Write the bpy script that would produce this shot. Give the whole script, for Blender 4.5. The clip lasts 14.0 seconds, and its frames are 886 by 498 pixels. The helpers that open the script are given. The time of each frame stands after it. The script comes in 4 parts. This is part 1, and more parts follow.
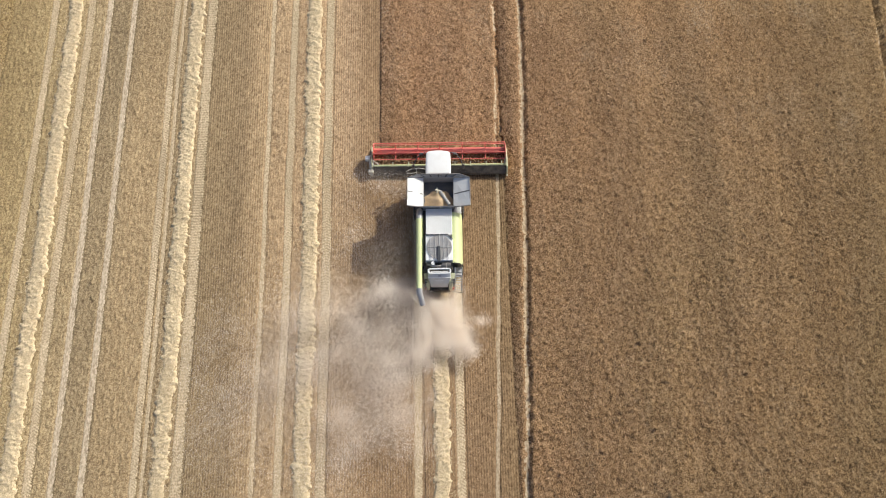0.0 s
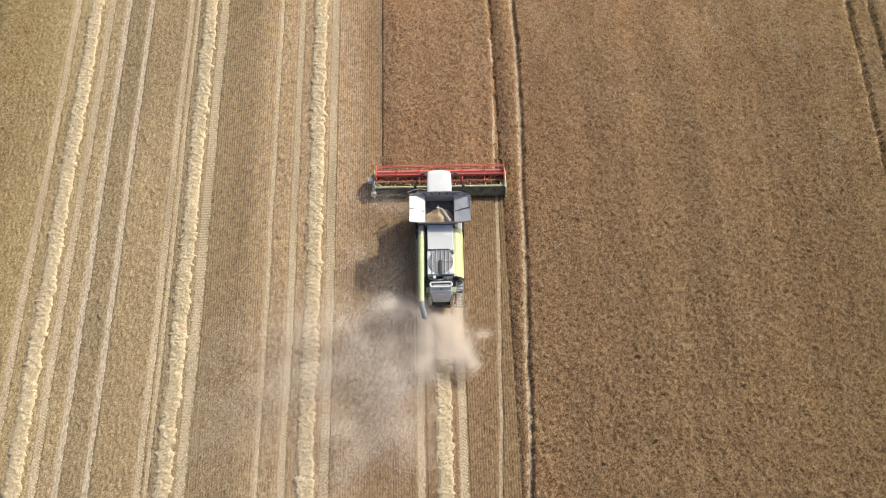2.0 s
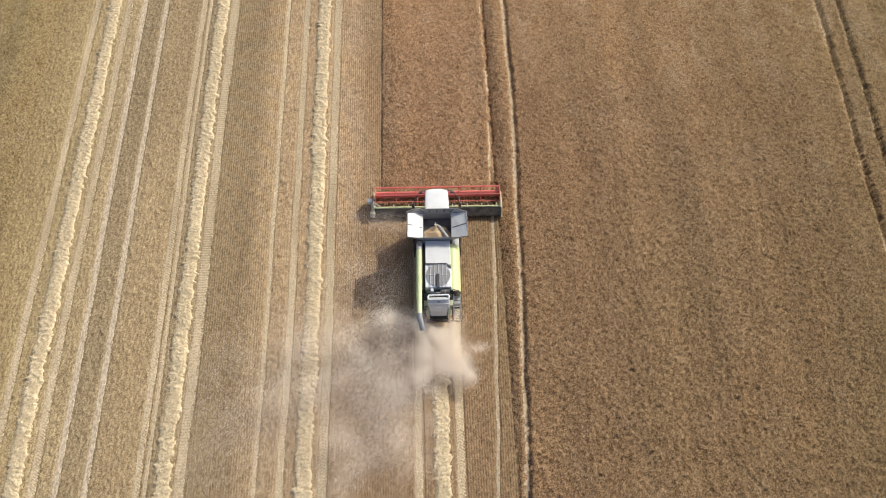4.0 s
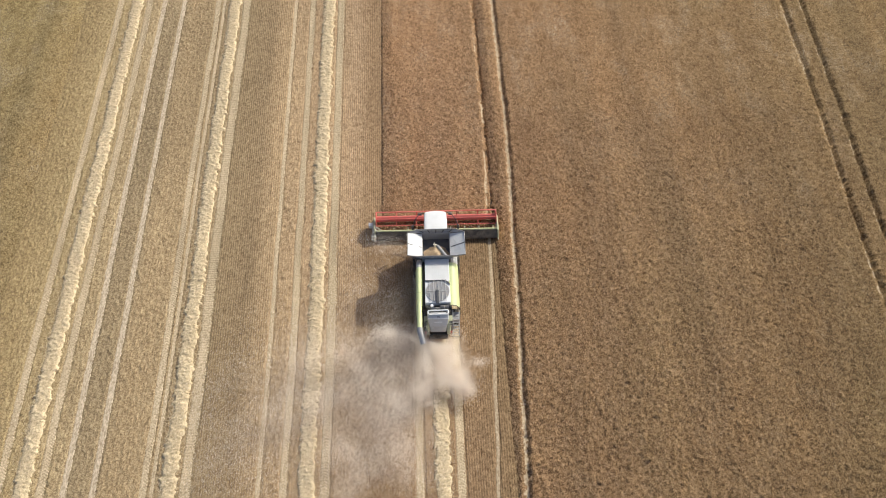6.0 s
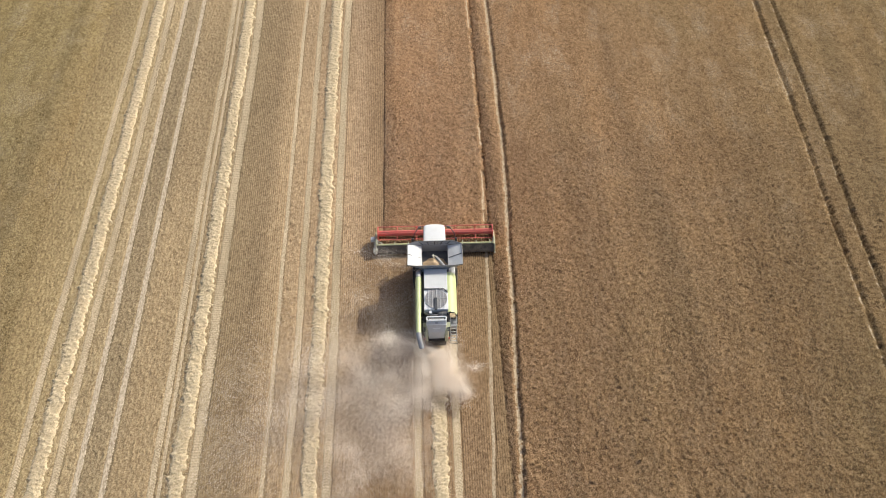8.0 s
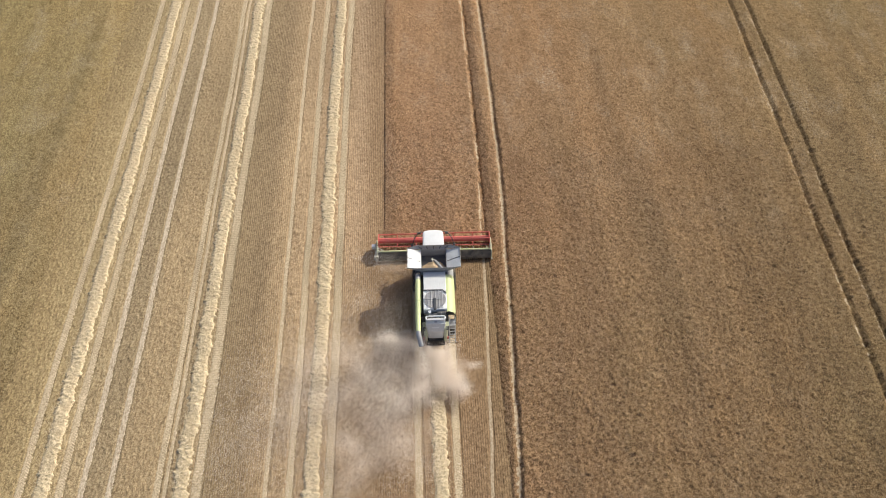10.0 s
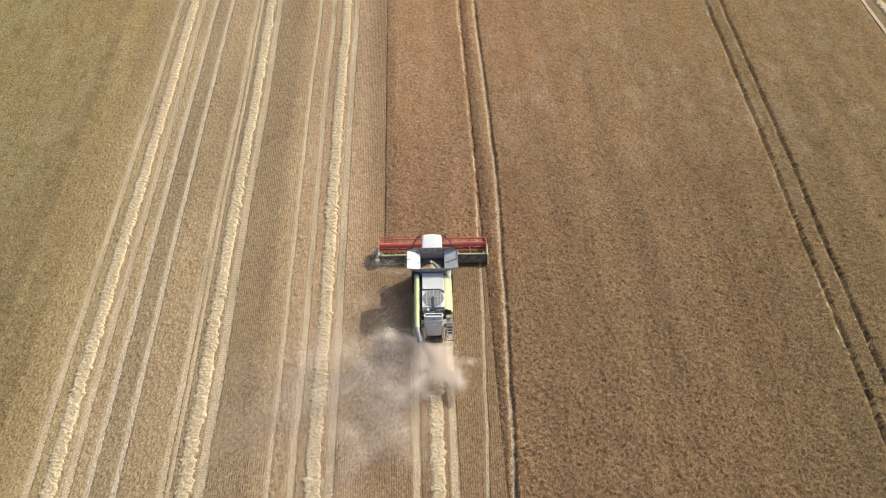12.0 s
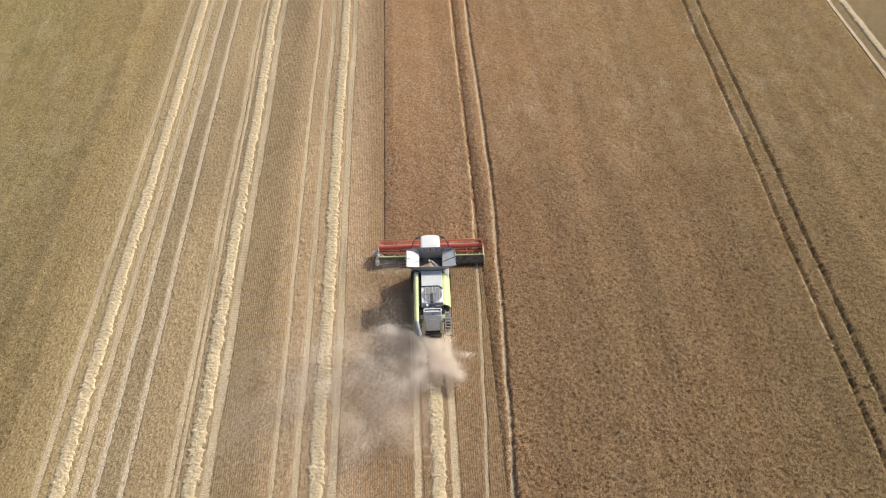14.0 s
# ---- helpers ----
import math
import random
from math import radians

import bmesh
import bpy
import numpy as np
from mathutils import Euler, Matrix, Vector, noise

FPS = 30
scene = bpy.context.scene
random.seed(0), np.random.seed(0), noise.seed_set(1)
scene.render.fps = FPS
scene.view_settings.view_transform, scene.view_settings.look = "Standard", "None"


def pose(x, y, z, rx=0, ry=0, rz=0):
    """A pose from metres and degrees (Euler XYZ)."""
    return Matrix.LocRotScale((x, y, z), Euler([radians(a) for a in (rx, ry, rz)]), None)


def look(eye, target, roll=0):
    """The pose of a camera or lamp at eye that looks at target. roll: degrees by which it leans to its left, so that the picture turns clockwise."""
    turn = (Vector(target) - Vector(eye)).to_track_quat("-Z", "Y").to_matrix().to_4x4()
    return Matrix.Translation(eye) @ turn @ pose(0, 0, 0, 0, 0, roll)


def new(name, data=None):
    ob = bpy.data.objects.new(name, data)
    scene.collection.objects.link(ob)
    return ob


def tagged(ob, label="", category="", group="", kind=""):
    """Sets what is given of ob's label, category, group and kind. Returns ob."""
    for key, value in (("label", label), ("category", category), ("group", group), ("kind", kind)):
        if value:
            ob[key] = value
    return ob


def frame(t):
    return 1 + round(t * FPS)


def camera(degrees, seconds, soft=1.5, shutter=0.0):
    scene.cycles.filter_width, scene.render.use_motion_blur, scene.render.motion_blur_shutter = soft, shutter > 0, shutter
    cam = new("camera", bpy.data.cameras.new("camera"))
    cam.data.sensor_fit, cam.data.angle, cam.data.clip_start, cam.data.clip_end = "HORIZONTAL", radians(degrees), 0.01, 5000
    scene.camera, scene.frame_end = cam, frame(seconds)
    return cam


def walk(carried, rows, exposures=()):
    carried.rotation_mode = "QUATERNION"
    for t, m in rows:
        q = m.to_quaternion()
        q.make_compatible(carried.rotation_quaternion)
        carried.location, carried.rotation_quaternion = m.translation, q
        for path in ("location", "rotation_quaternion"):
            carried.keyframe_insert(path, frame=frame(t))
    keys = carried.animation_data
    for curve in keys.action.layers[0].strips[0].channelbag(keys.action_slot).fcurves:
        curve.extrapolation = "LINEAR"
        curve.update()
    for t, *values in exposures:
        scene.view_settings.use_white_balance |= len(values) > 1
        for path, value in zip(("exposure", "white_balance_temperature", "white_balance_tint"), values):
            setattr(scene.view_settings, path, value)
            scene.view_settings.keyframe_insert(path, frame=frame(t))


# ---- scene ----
cam = camera(56.79, 14.0, 1.0)
# seconds, eye, target, roll
PATH = [
    (0, (-0.16, -21.14, 53.84), (0.16, -8.05, 16.04), 0.03),
    (0.5, (-0.18, -22.04, 53.83), (0.14, -8.19, 16.30), 0.06),
    (1, (-0.26, -22.92, 53.80), (0.10, -8.29, 16.57), 0.05),
    (1.5, (-0.37, -23.86, 53.78), (0.05, -8.45, 16.87), -0.01),
    (2, (-0.47, -24.86, 53.76), (0.02, -8.69, 17.18), -0.02),
    (2.5, (-0.53, -25.79, 53.69), (0.03, -8.91, 17.44), 0.03),
    (3, (-0.55, -26.67, 53.58), (0.06, -9.08, 17.66), 0.16),
    (5.5, (-0.80, -31.34, 53.39), (0.08, -10.26, 19.41), 0.27),
    (6, (-0.86, -32.28, 53.49), (0.09, -10.57, 19.91), 0.10),
    (6.5, (-0.86, -33.23, 53.65), (0.10, -10.96, 20.44), -0.03),
    (7, (-0.79, -34.13, 53.89), (0.14, -11.38, 21.00), -0.12),
    (7.5, (-0.68, -34.98, 54.13), (0.19, -11.82, 21.52), -0.16),
    (8, (-0.61, -35.96, 54.35), (0.23, -12.42, 22.01), -0.18),
    (10.5, (-0.69, -40.92, 54.18), (0.26, -15.20, 23.56), -0.49),
    (11, (-0.68, -41.99, 54.26), (0.28, -15.87, 23.98), -0.24),
    (11.5, (-0.73, -43.05, 54.37), (0.27, -16.60, 24.38), -0.03),
    (12, (-0.85, -44.05, 54.45), (0.23, -17.30, 24.73), 0.09),
    (12.5, (-0.93, -44.98, 54.50), (0.21, -17.95, 25.03), 0.21),
    (13, (-0.99, -45.91, 54.49), (0.20, -18.60, 25.29), 0.30),
    (13.5, (-1.13, -46.86, 54.46), (0.15, -19.26, 25.53), 0.31),
    (14, (-1.38, -47.83, 54.43), (0.06, -19.93, 25.79), 0.14),
]
walk(cam, [(t, look(eye, target, roll)) for t, eye, target, roll in PATH])

# ---- light ----
SUN_WAY = Vector((0.965, 0.755, 1.0)).normalized()
world = bpy.data.worlds.new("sky")
scene.world = world
world.use_nodes = True
sky = world.node_tree.nodes.new("ShaderNodeTexSky")
sky.sky_type, sky.sun_disc = "NISHITA", False
sky.air_density, sky.dust_density = 0.6, 3.0
sky.sun_elevation = math.asin(SUN_WAY.z)
sky.sun_rotation = math.atan2(SUN_WAY.x, SUN_WAY.y)
world.node_tree.nodes["Background"].inputs["Strength"].default_value = 0.15
world.node_tree.links.new(sky.outputs[0], world.node_tree.nodes["Background"].inputs["Color"])
sun = new("sun", bpy.data.lights.new("sun", "SUN"))
sun.data.energy, sun.data.angle, sun.data.color = 3.5, radians(0.53), (0.955, 0.94, 0.815)
sun.matrix_world = look(SUN_WAY * 100, (0, 0, 0))
scene.view_settings.exposure = -0.06


# ---- materials ----
class Nodes:
    """A small builder for node materials."""

    def __init__(self, name, rough=0.8, metal=0.0, spec=0.3):
        self.mat = bpy.data.materials.new(name)
        self.mat.use_nodes = True
        self.tree = self.mat.node_tree
        self.bsdf = self.tree.nodes["Principled BSDF"]
        self.bsdf.inputs["Roughness"].default_value = rough
        self.bsdf.inputs["Metallic"].default_value = metal
        self.bsdf.inputs["Specular IOR Level"].default_value = spec
        self.place = self.tree.nodes.new("ShaderNodeNewGeometry").outputs["Position"]

    def link(self, a, b):
        self.tree.links.new(a, b)

    def scaled(self, sx, sy, sz):
        n = self.tree.nodes.new("ShaderNodeVectorMath")
        n.operation = "MULTIPLY"
        self.link(self.place, n.inputs[0])
        n.inputs[1].default_value = (sx, sy, sz)
        return n.outputs[0]

    def noise(self, scale, detail=3.0, stretch=(1, 1, 1), rough=0.55):
        n = self.tree.nodes.new("ShaderNodeTexNoise")
        n.inputs["Scale"].default_value, n.inputs["Detail"].default_value, n.inputs["Roughness"].default_value = scale, detail, rough
        self.link(self.scaled(*stretch), n.inputs["Vector"])
        return n.outputs["Fac"]

    def fibres(self, scale, stretch=(1, 1, 1), swirl=0.8):
        """Thin curling strands: 0 on a strand, rising between them."""
        n = self.tree.nodes.new("ShaderNodeTexNoise")
        n.inputs["Scale"].default_value, n.inputs["Detail"].default_value, n.inputs["Distortion"].default_value = scale, 1.5, swirl
        self.link(self.scaled(*stretch), n.inputs["Vector"])
        return self.math("ABSOLUTE", self.math("SUBTRACT", n.outputs["Fac"], 0.5))

    def ramp(self, fac, *stops):
        n = self.tree.nodes.new("ShaderNodeValToRGB")
        e = n.color_ramp.elements
        while len(e) < len(stops):
            e.new(0.5)
        for k, (at, c) in enumerate(stops):
            e[k].position = at
            e[k].color = (*c, 1) if len(c) == 3 else c
        self.link(fac, n.inputs[0])
        return n.outputs[0]

    def mix(self, a, b, fac=0.5, kind="MIX"):
        n = self.tree.nodes.new("ShaderNodeMix")
        n.data_type, n.blend_type = "RGBA", kind
        for k, v in ((0, fac), (6, a), (7, b)):
            if isinstance(v, (int, float)):
                n.inputs[k].default_value = v
            elif isinstance(v, tuple):
                n.inputs[k].default_value = (*v, 1)
            else:
                self.link(v, n.inputs[k])
        return n.outputs[2]

    def math(self, op, a, b=0.0):
        n = self.tree.nodes.new("ShaderNodeMath")
        n.operation = op
        for k, v in ((0, a), (1, b)):
            if isinstance(v, (int, float)):
                n.inputs[k].default_value = v
            else:
                self.link(v, n.inputs[k])
        return n.outputs[0]

    def axis(self, k):
        n = self.tree.nodes.new("ShaderNodeSeparateXYZ")
        self.link(self.place, n.inputs[0])
        return n.outputs[k]

    def bump(self, height, strength=0.5, distance=0.02):
        n = self.tree.nodes.new("ShaderNodeBump")
        n.inputs["Strength"].default_value, n.inputs["Distance"].default_value = strength, distance
        self.link(height, n.inputs["Height"])
        self.link(n.outputs[0], self.bsdf.inputs["Normal"])
        return self

    def colour(self, c):
        if isinstance(c, tuple):
            self.bsdf.inputs["Base Color"].default_value = (*c, 1)
        else:
            self.link(c, self.bsdf.inputs["Base Color"])
        return self


def grey(v):
    return (v, v, v)


def field_tint(n, c):
    """Tints a crop colour by where it lies in the field."""
    # the western grain is yellower, the eastern darker
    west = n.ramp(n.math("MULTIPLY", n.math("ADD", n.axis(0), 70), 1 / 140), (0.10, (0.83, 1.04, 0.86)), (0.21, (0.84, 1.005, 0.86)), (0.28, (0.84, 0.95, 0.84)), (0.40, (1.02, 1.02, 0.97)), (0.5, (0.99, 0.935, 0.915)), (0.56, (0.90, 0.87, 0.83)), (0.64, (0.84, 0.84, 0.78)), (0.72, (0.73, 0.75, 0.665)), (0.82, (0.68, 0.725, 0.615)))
    # darker to the south, paler to the north
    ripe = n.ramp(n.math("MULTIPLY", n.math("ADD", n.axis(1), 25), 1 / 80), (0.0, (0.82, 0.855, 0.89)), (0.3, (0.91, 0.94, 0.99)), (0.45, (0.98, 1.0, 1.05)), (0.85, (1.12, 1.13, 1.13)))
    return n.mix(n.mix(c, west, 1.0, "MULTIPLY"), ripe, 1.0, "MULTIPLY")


def ear_material():
    """Single ears and bent stalks, each of its own tone."""
    n = Nodes("grain_ear", 0.75, spec=0.15)
    own = n.tree.nodes.new("ShaderNodeNewGeometry").outputs["Random Per Island"]
    c = n.ramp(own, (0.0, (0.17, 0.092, 0.045)), (0.4, (0.33, 0.192, 0.10)), (0.8, (0.52, 0.335, 0.19)), (1.0, (0.66, 0.47, 0.30)))
    return n.colour(field_tint(n, c)).mat


def crop_material():
    n = Nodes("ripe_grain", 0.85, spec=0.1)
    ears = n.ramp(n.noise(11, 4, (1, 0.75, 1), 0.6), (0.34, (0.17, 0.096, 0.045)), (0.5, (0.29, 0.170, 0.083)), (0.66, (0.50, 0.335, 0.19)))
    # the dark stops paint the shaded gaps between strands into the colour
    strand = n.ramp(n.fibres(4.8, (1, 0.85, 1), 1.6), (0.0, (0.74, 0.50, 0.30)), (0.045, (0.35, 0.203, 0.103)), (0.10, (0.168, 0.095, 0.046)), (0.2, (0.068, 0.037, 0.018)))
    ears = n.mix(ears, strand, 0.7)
    patch = n.ramp(n.noise(0.09, 3, (1, 0.5, 1)), (0.3, (1.03, 0.985, 0.94)), (0.5, (1.0, 1.0, 1.0)), (0.72, (0.99, 1.02, 1.0)))
    streak = n.ramp(n.noise(0.55, 3, (1, 0.04, 1), 0.6), (0.3, (0.82, 0.83, 0.84)), (0.7, (1.14, 1.13, 1.10)))
    c = n.mix(n.mix(ears, patch, 1.0, "MULTIPLY"), streak, 1.0, "MULTIPLY")
    c = field_tint(n, c)
    # thin or lodged spots where straw shows between the ears
    spots = n.math("MULTIPLY", n.ramp(n.noise(0.42, 3, (1, 0.5, 1), 0.7), (0.50, grey(0.0)), (0.72, grey(0.9))), n.ramp(n.noise(13, 3, (1, 0.6, 1)), (0.53, grey(0.0)), (0.62, grey(0.9))))
    lodged = n.math("MULTIPLY", spots, n.ramp(n.math("MULTIPLY", n.axis(1), 1 / 30), (0.1, grey(0.25)), (0.8, grey(1.0))))
    c = n.mix(c, (0.64, 0.54, 0.40), lodged)
    return n.colour(c).bump(n.noise(22, 2), 0.45, 0.03).mat


def pressed_material():
    n = Nodes("pressed_stalks", 0.8, spec=0.15)
    c = n.ramp(n.noise(9, 4, (1, 0.6, 1), 0.6), (0.32, (0.30, 0.215, 0.13)), (0.5, (0.48, 0.37, 0.245)), (0.7, (0.66, 0.54, 0.38)))
    return n.colour(c).bump(n.noise(30, 2), 0.5, 0.02).mat


def stubble_material():
    n = Nodes("stubble", 0.85, spec=0.15)
    rows = n.tree.nodes.new("ShaderNodeTexWave")
    rows.wave_profile = "SIN"
    rows.inputs["Scale"].default_value = 1.848  # one row every 0.17 m
    rows.inputs["Distortion"].default_value = 0.4
    rows.inputs["Detail Scale"].default_value = 3
    n.link(n.scaled(1, 0.4, 0), rows.inputs["Vector"])
    rowc = n.ramp(rows.outputs["Fac"], (0.2, (0.13, 0.080, 0.044)), (0.75, (0.56, 0.41, 0.256)))
    chaff = n.ramp(n.noise(9, 4, (1, 0.8, 1), 0.62), (0.35, (0.22, 0.153, 0.094)), (0.55, (0.42, 0.305, 0.190)), (0.75, (0.67, 0.525, 0.345)))
    curl = n.ramp(n.fibres(4.0, (1, 0.9, 1), 1.6), (0.0, (0.80, 0.635, 0.43)), (0.045, (0.47, 0.345, 0.215)), (0.10, (0.29, 0.20, 0.122)), (0.2, (0.17, 0.112, 0.066)))
    # chaff hides the rows, but for the bands that the spreader did not reach
    hidden = n.ramp(n.math("MULTIPLY", n.math("ADD", n.axis(0), 40), 1 / 50), (0.15, grey(0.95)), (0.38, grey(0.85)), (0.46, grey(0.8)), (0.475, grey(0.42)), (0.545, grey(0.42)), (0.56, grey(0.72)), (0.645, grey(0.75)), (0.665, grey(0.44)))
    c = n.mix(n.mix(rowc, chaff, hidden), curl, 0.5)
    patch = n.ramp(n.noise(0.12, 3, (1, 0.35, 1)), (0.3, grey(0.86)), (0.7, grey(1.14)))
    # the tone differs in bands across the passes of the machine
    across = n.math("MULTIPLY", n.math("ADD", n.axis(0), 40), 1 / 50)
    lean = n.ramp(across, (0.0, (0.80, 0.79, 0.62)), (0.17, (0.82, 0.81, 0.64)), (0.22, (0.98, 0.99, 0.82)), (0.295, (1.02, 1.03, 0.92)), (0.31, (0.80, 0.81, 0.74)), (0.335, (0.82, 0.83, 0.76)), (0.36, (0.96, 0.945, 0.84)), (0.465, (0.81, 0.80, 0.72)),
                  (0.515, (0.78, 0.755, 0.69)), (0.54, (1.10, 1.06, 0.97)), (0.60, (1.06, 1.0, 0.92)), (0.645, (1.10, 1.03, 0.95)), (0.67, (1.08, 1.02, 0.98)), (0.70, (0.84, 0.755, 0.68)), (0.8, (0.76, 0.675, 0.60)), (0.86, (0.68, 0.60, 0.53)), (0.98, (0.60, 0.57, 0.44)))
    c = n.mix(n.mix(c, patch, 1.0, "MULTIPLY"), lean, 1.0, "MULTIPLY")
    return n.colour(c).bump(n.noise(30, 2), 0.4, 0.02).mat


def straw_material():
    n = Nodes("straw", 0.75, spec=0.25)
    c = n.ramp(n.noise(14, 4, (0.6, 1, 1)), (0.30, (0.44, 0.33, 0.19)), (0.48, (0.66, 0.525, 0.325)), (0.68, (0.80, 0.66, 0.44)))
    strand = n.ramp(n.fibres(6.5, (0.8, 1, 1), 1.6), (0.0, (0.88, 0.74, 0.51)), (0.06, (0.70, 0.56, 0.355)), (0.16, (0.44, 0.32, 0.185)))
    tone = n.ramp(n.noise(0.7, 2), (0.3, grey(0.93)), (0.7, grey(1.06)))
    return n.colour(n.mix(n.mix(c, strand, 0.45), tone, 1.0, "MULTIPLY")).bump(n.noise(40, 3), 0.6, 0.03).mat


def crushed_material():
    n = Nodes("crushed_stubble", 0.8, spec=0.2)
    c = n.ramp(n.noise(11, 4, (1, 0.7, 1)), (0.3, (0.34, 0.25, 0.15)), (0.5, (0.58, 0.455, 0.295)), (0.72, (0.78, 0.64, 0.44)))
    tone = n.ramp(n.noise(0.35, 3, (1, 0.5, 1)), (0.3, grey(0.88)), (0.7, grey(1.1)))
    return n.colour(n.mix(c, tone, 1.0, "MULTIPLY")).bump(n.noise(35, 2), 0.4, 0.02).mat


def track_material():
    n = Nodes("bare_track", 0.9, spec=0.1)
    c = n.ramp(n.noise(10, 4, (1, 0.4, 1)), (0.34, (0.38, 0.29, 0.195)), (0.62, (0.70, 0.575, 0.415)))
    return n.colour(c).bump(n.noise(25, 3), 0.4, 0.02).mat


def soil_material():
    n = Nodes("soil", 0.95, spec=0.1)
    c = n.ramp(n.noise(6, 5), (0.3, (0.10, 0.072, 0.048)), (0.7, (0.21, 0.16, 0.11)))
    wide = n.ramp(n.noise(0.01, 3), (0.35, grey(0.85)), (0.65, grey(1.2)))
    return n.colour(n.mix(c, wide, 1.0, "MULTIPLY")).mat


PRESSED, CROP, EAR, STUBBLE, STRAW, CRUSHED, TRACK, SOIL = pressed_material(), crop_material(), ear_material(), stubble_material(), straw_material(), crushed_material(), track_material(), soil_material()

# ---- fields ----
def value_noise(x, y, size, seed):
    """Smooth random heights in -1..1 with bumps of that size."""
    g = np.random.default_rng(seed).uniform(-1, 1, (512, 512))
    u, v = np.asarray(x) / size + 100.37, np.asarray(y) / size + 100.73
    i, j = np.floor(u).astype(int), np.floor(v).astype(int)
    a, b = u - i, v - j
    a, b = a * a * (3 - 2 * a), b * b * (3 - 2 * b)
    p = lambda m, n: g[(i + m) % 512, (j + n) % 512]
    return (p(0, 0) * (1 - a) + p(1, 0) * a) * (1 - b) + (p(0, 1) * (1 - a) + p(1, 1) * a) * b


def raw_mesh(name, verts, faces):
    """A mesh of equal-sided faces from arrays."""
    me = bpy.data.meshes.new(name)
    k = faces.shape[1]
    me.vertices.add(len(verts))
    me.vertices.foreach_set("co", verts.astype(np.float32).ravel())
    me.loops.add(faces.size)
    me.loops.foreach_set("vertex_index", faces.astype(np.int32).ravel())
    me.polygons.add(len(faces))
    me.polygons.foreach_set("loop_start", np.arange(0, faces.size, k, dtype=np.int32))
    me.polygons.foreach_set("loop_total", np.full(len(faces), k, dtype=np.int32))
    me.update(calc_edges=True)
    return me


def sheet(name, x, y, z, material, keep=None):
    """A surface over two-dimensional arrays of places; keep chooses faces."""
    rows, cols = x.shape
    n = np.arange(rows * cols).reshape(rows, cols)
    faces = np.stack([n[:-1, :-1], n[1:, :-1], n[1:, 1:], n[:-1, 1:]], -1)
    faces = faces[keep] if keep is not None else faces.reshape(-1, 4)
    me = raw_mesh(name, np.stack([x, y, z], -1).reshape(-1, 3), faces.reshape(-1, 4))
    me.materials.append(material)
    return new(name, me)


def wheel_line(x0, slope, bend, y, seed, sway=0.13):
    """The winding centre line of a sprayer's wheel track, which bends off before the combine."""
    return x0 + slope * y - bend * np.clip(9.0 - y, 0, None) + sway * (value_noise(y, 0 * y, 9.0, seed) + 0.3 * value_noise(y, 0 * y, 2.2, seed + 1))


# sprayer wheel tracks through the standing grain: place, slope, bend, seed
TRAM = [(4.6, 0.0, 0.043, 11), (6.52, 0.0, 0.043, 11), (33.37, 0.034, 0.0, 13), (35.2, 0.034, 0.0, 13), (-53.6, -0.01, 0.0, 17), (-55.4, -0.01, 0.0, 17)]
Y0, Y1 = -23.0, 56.5
CROP_TOP = 0.42


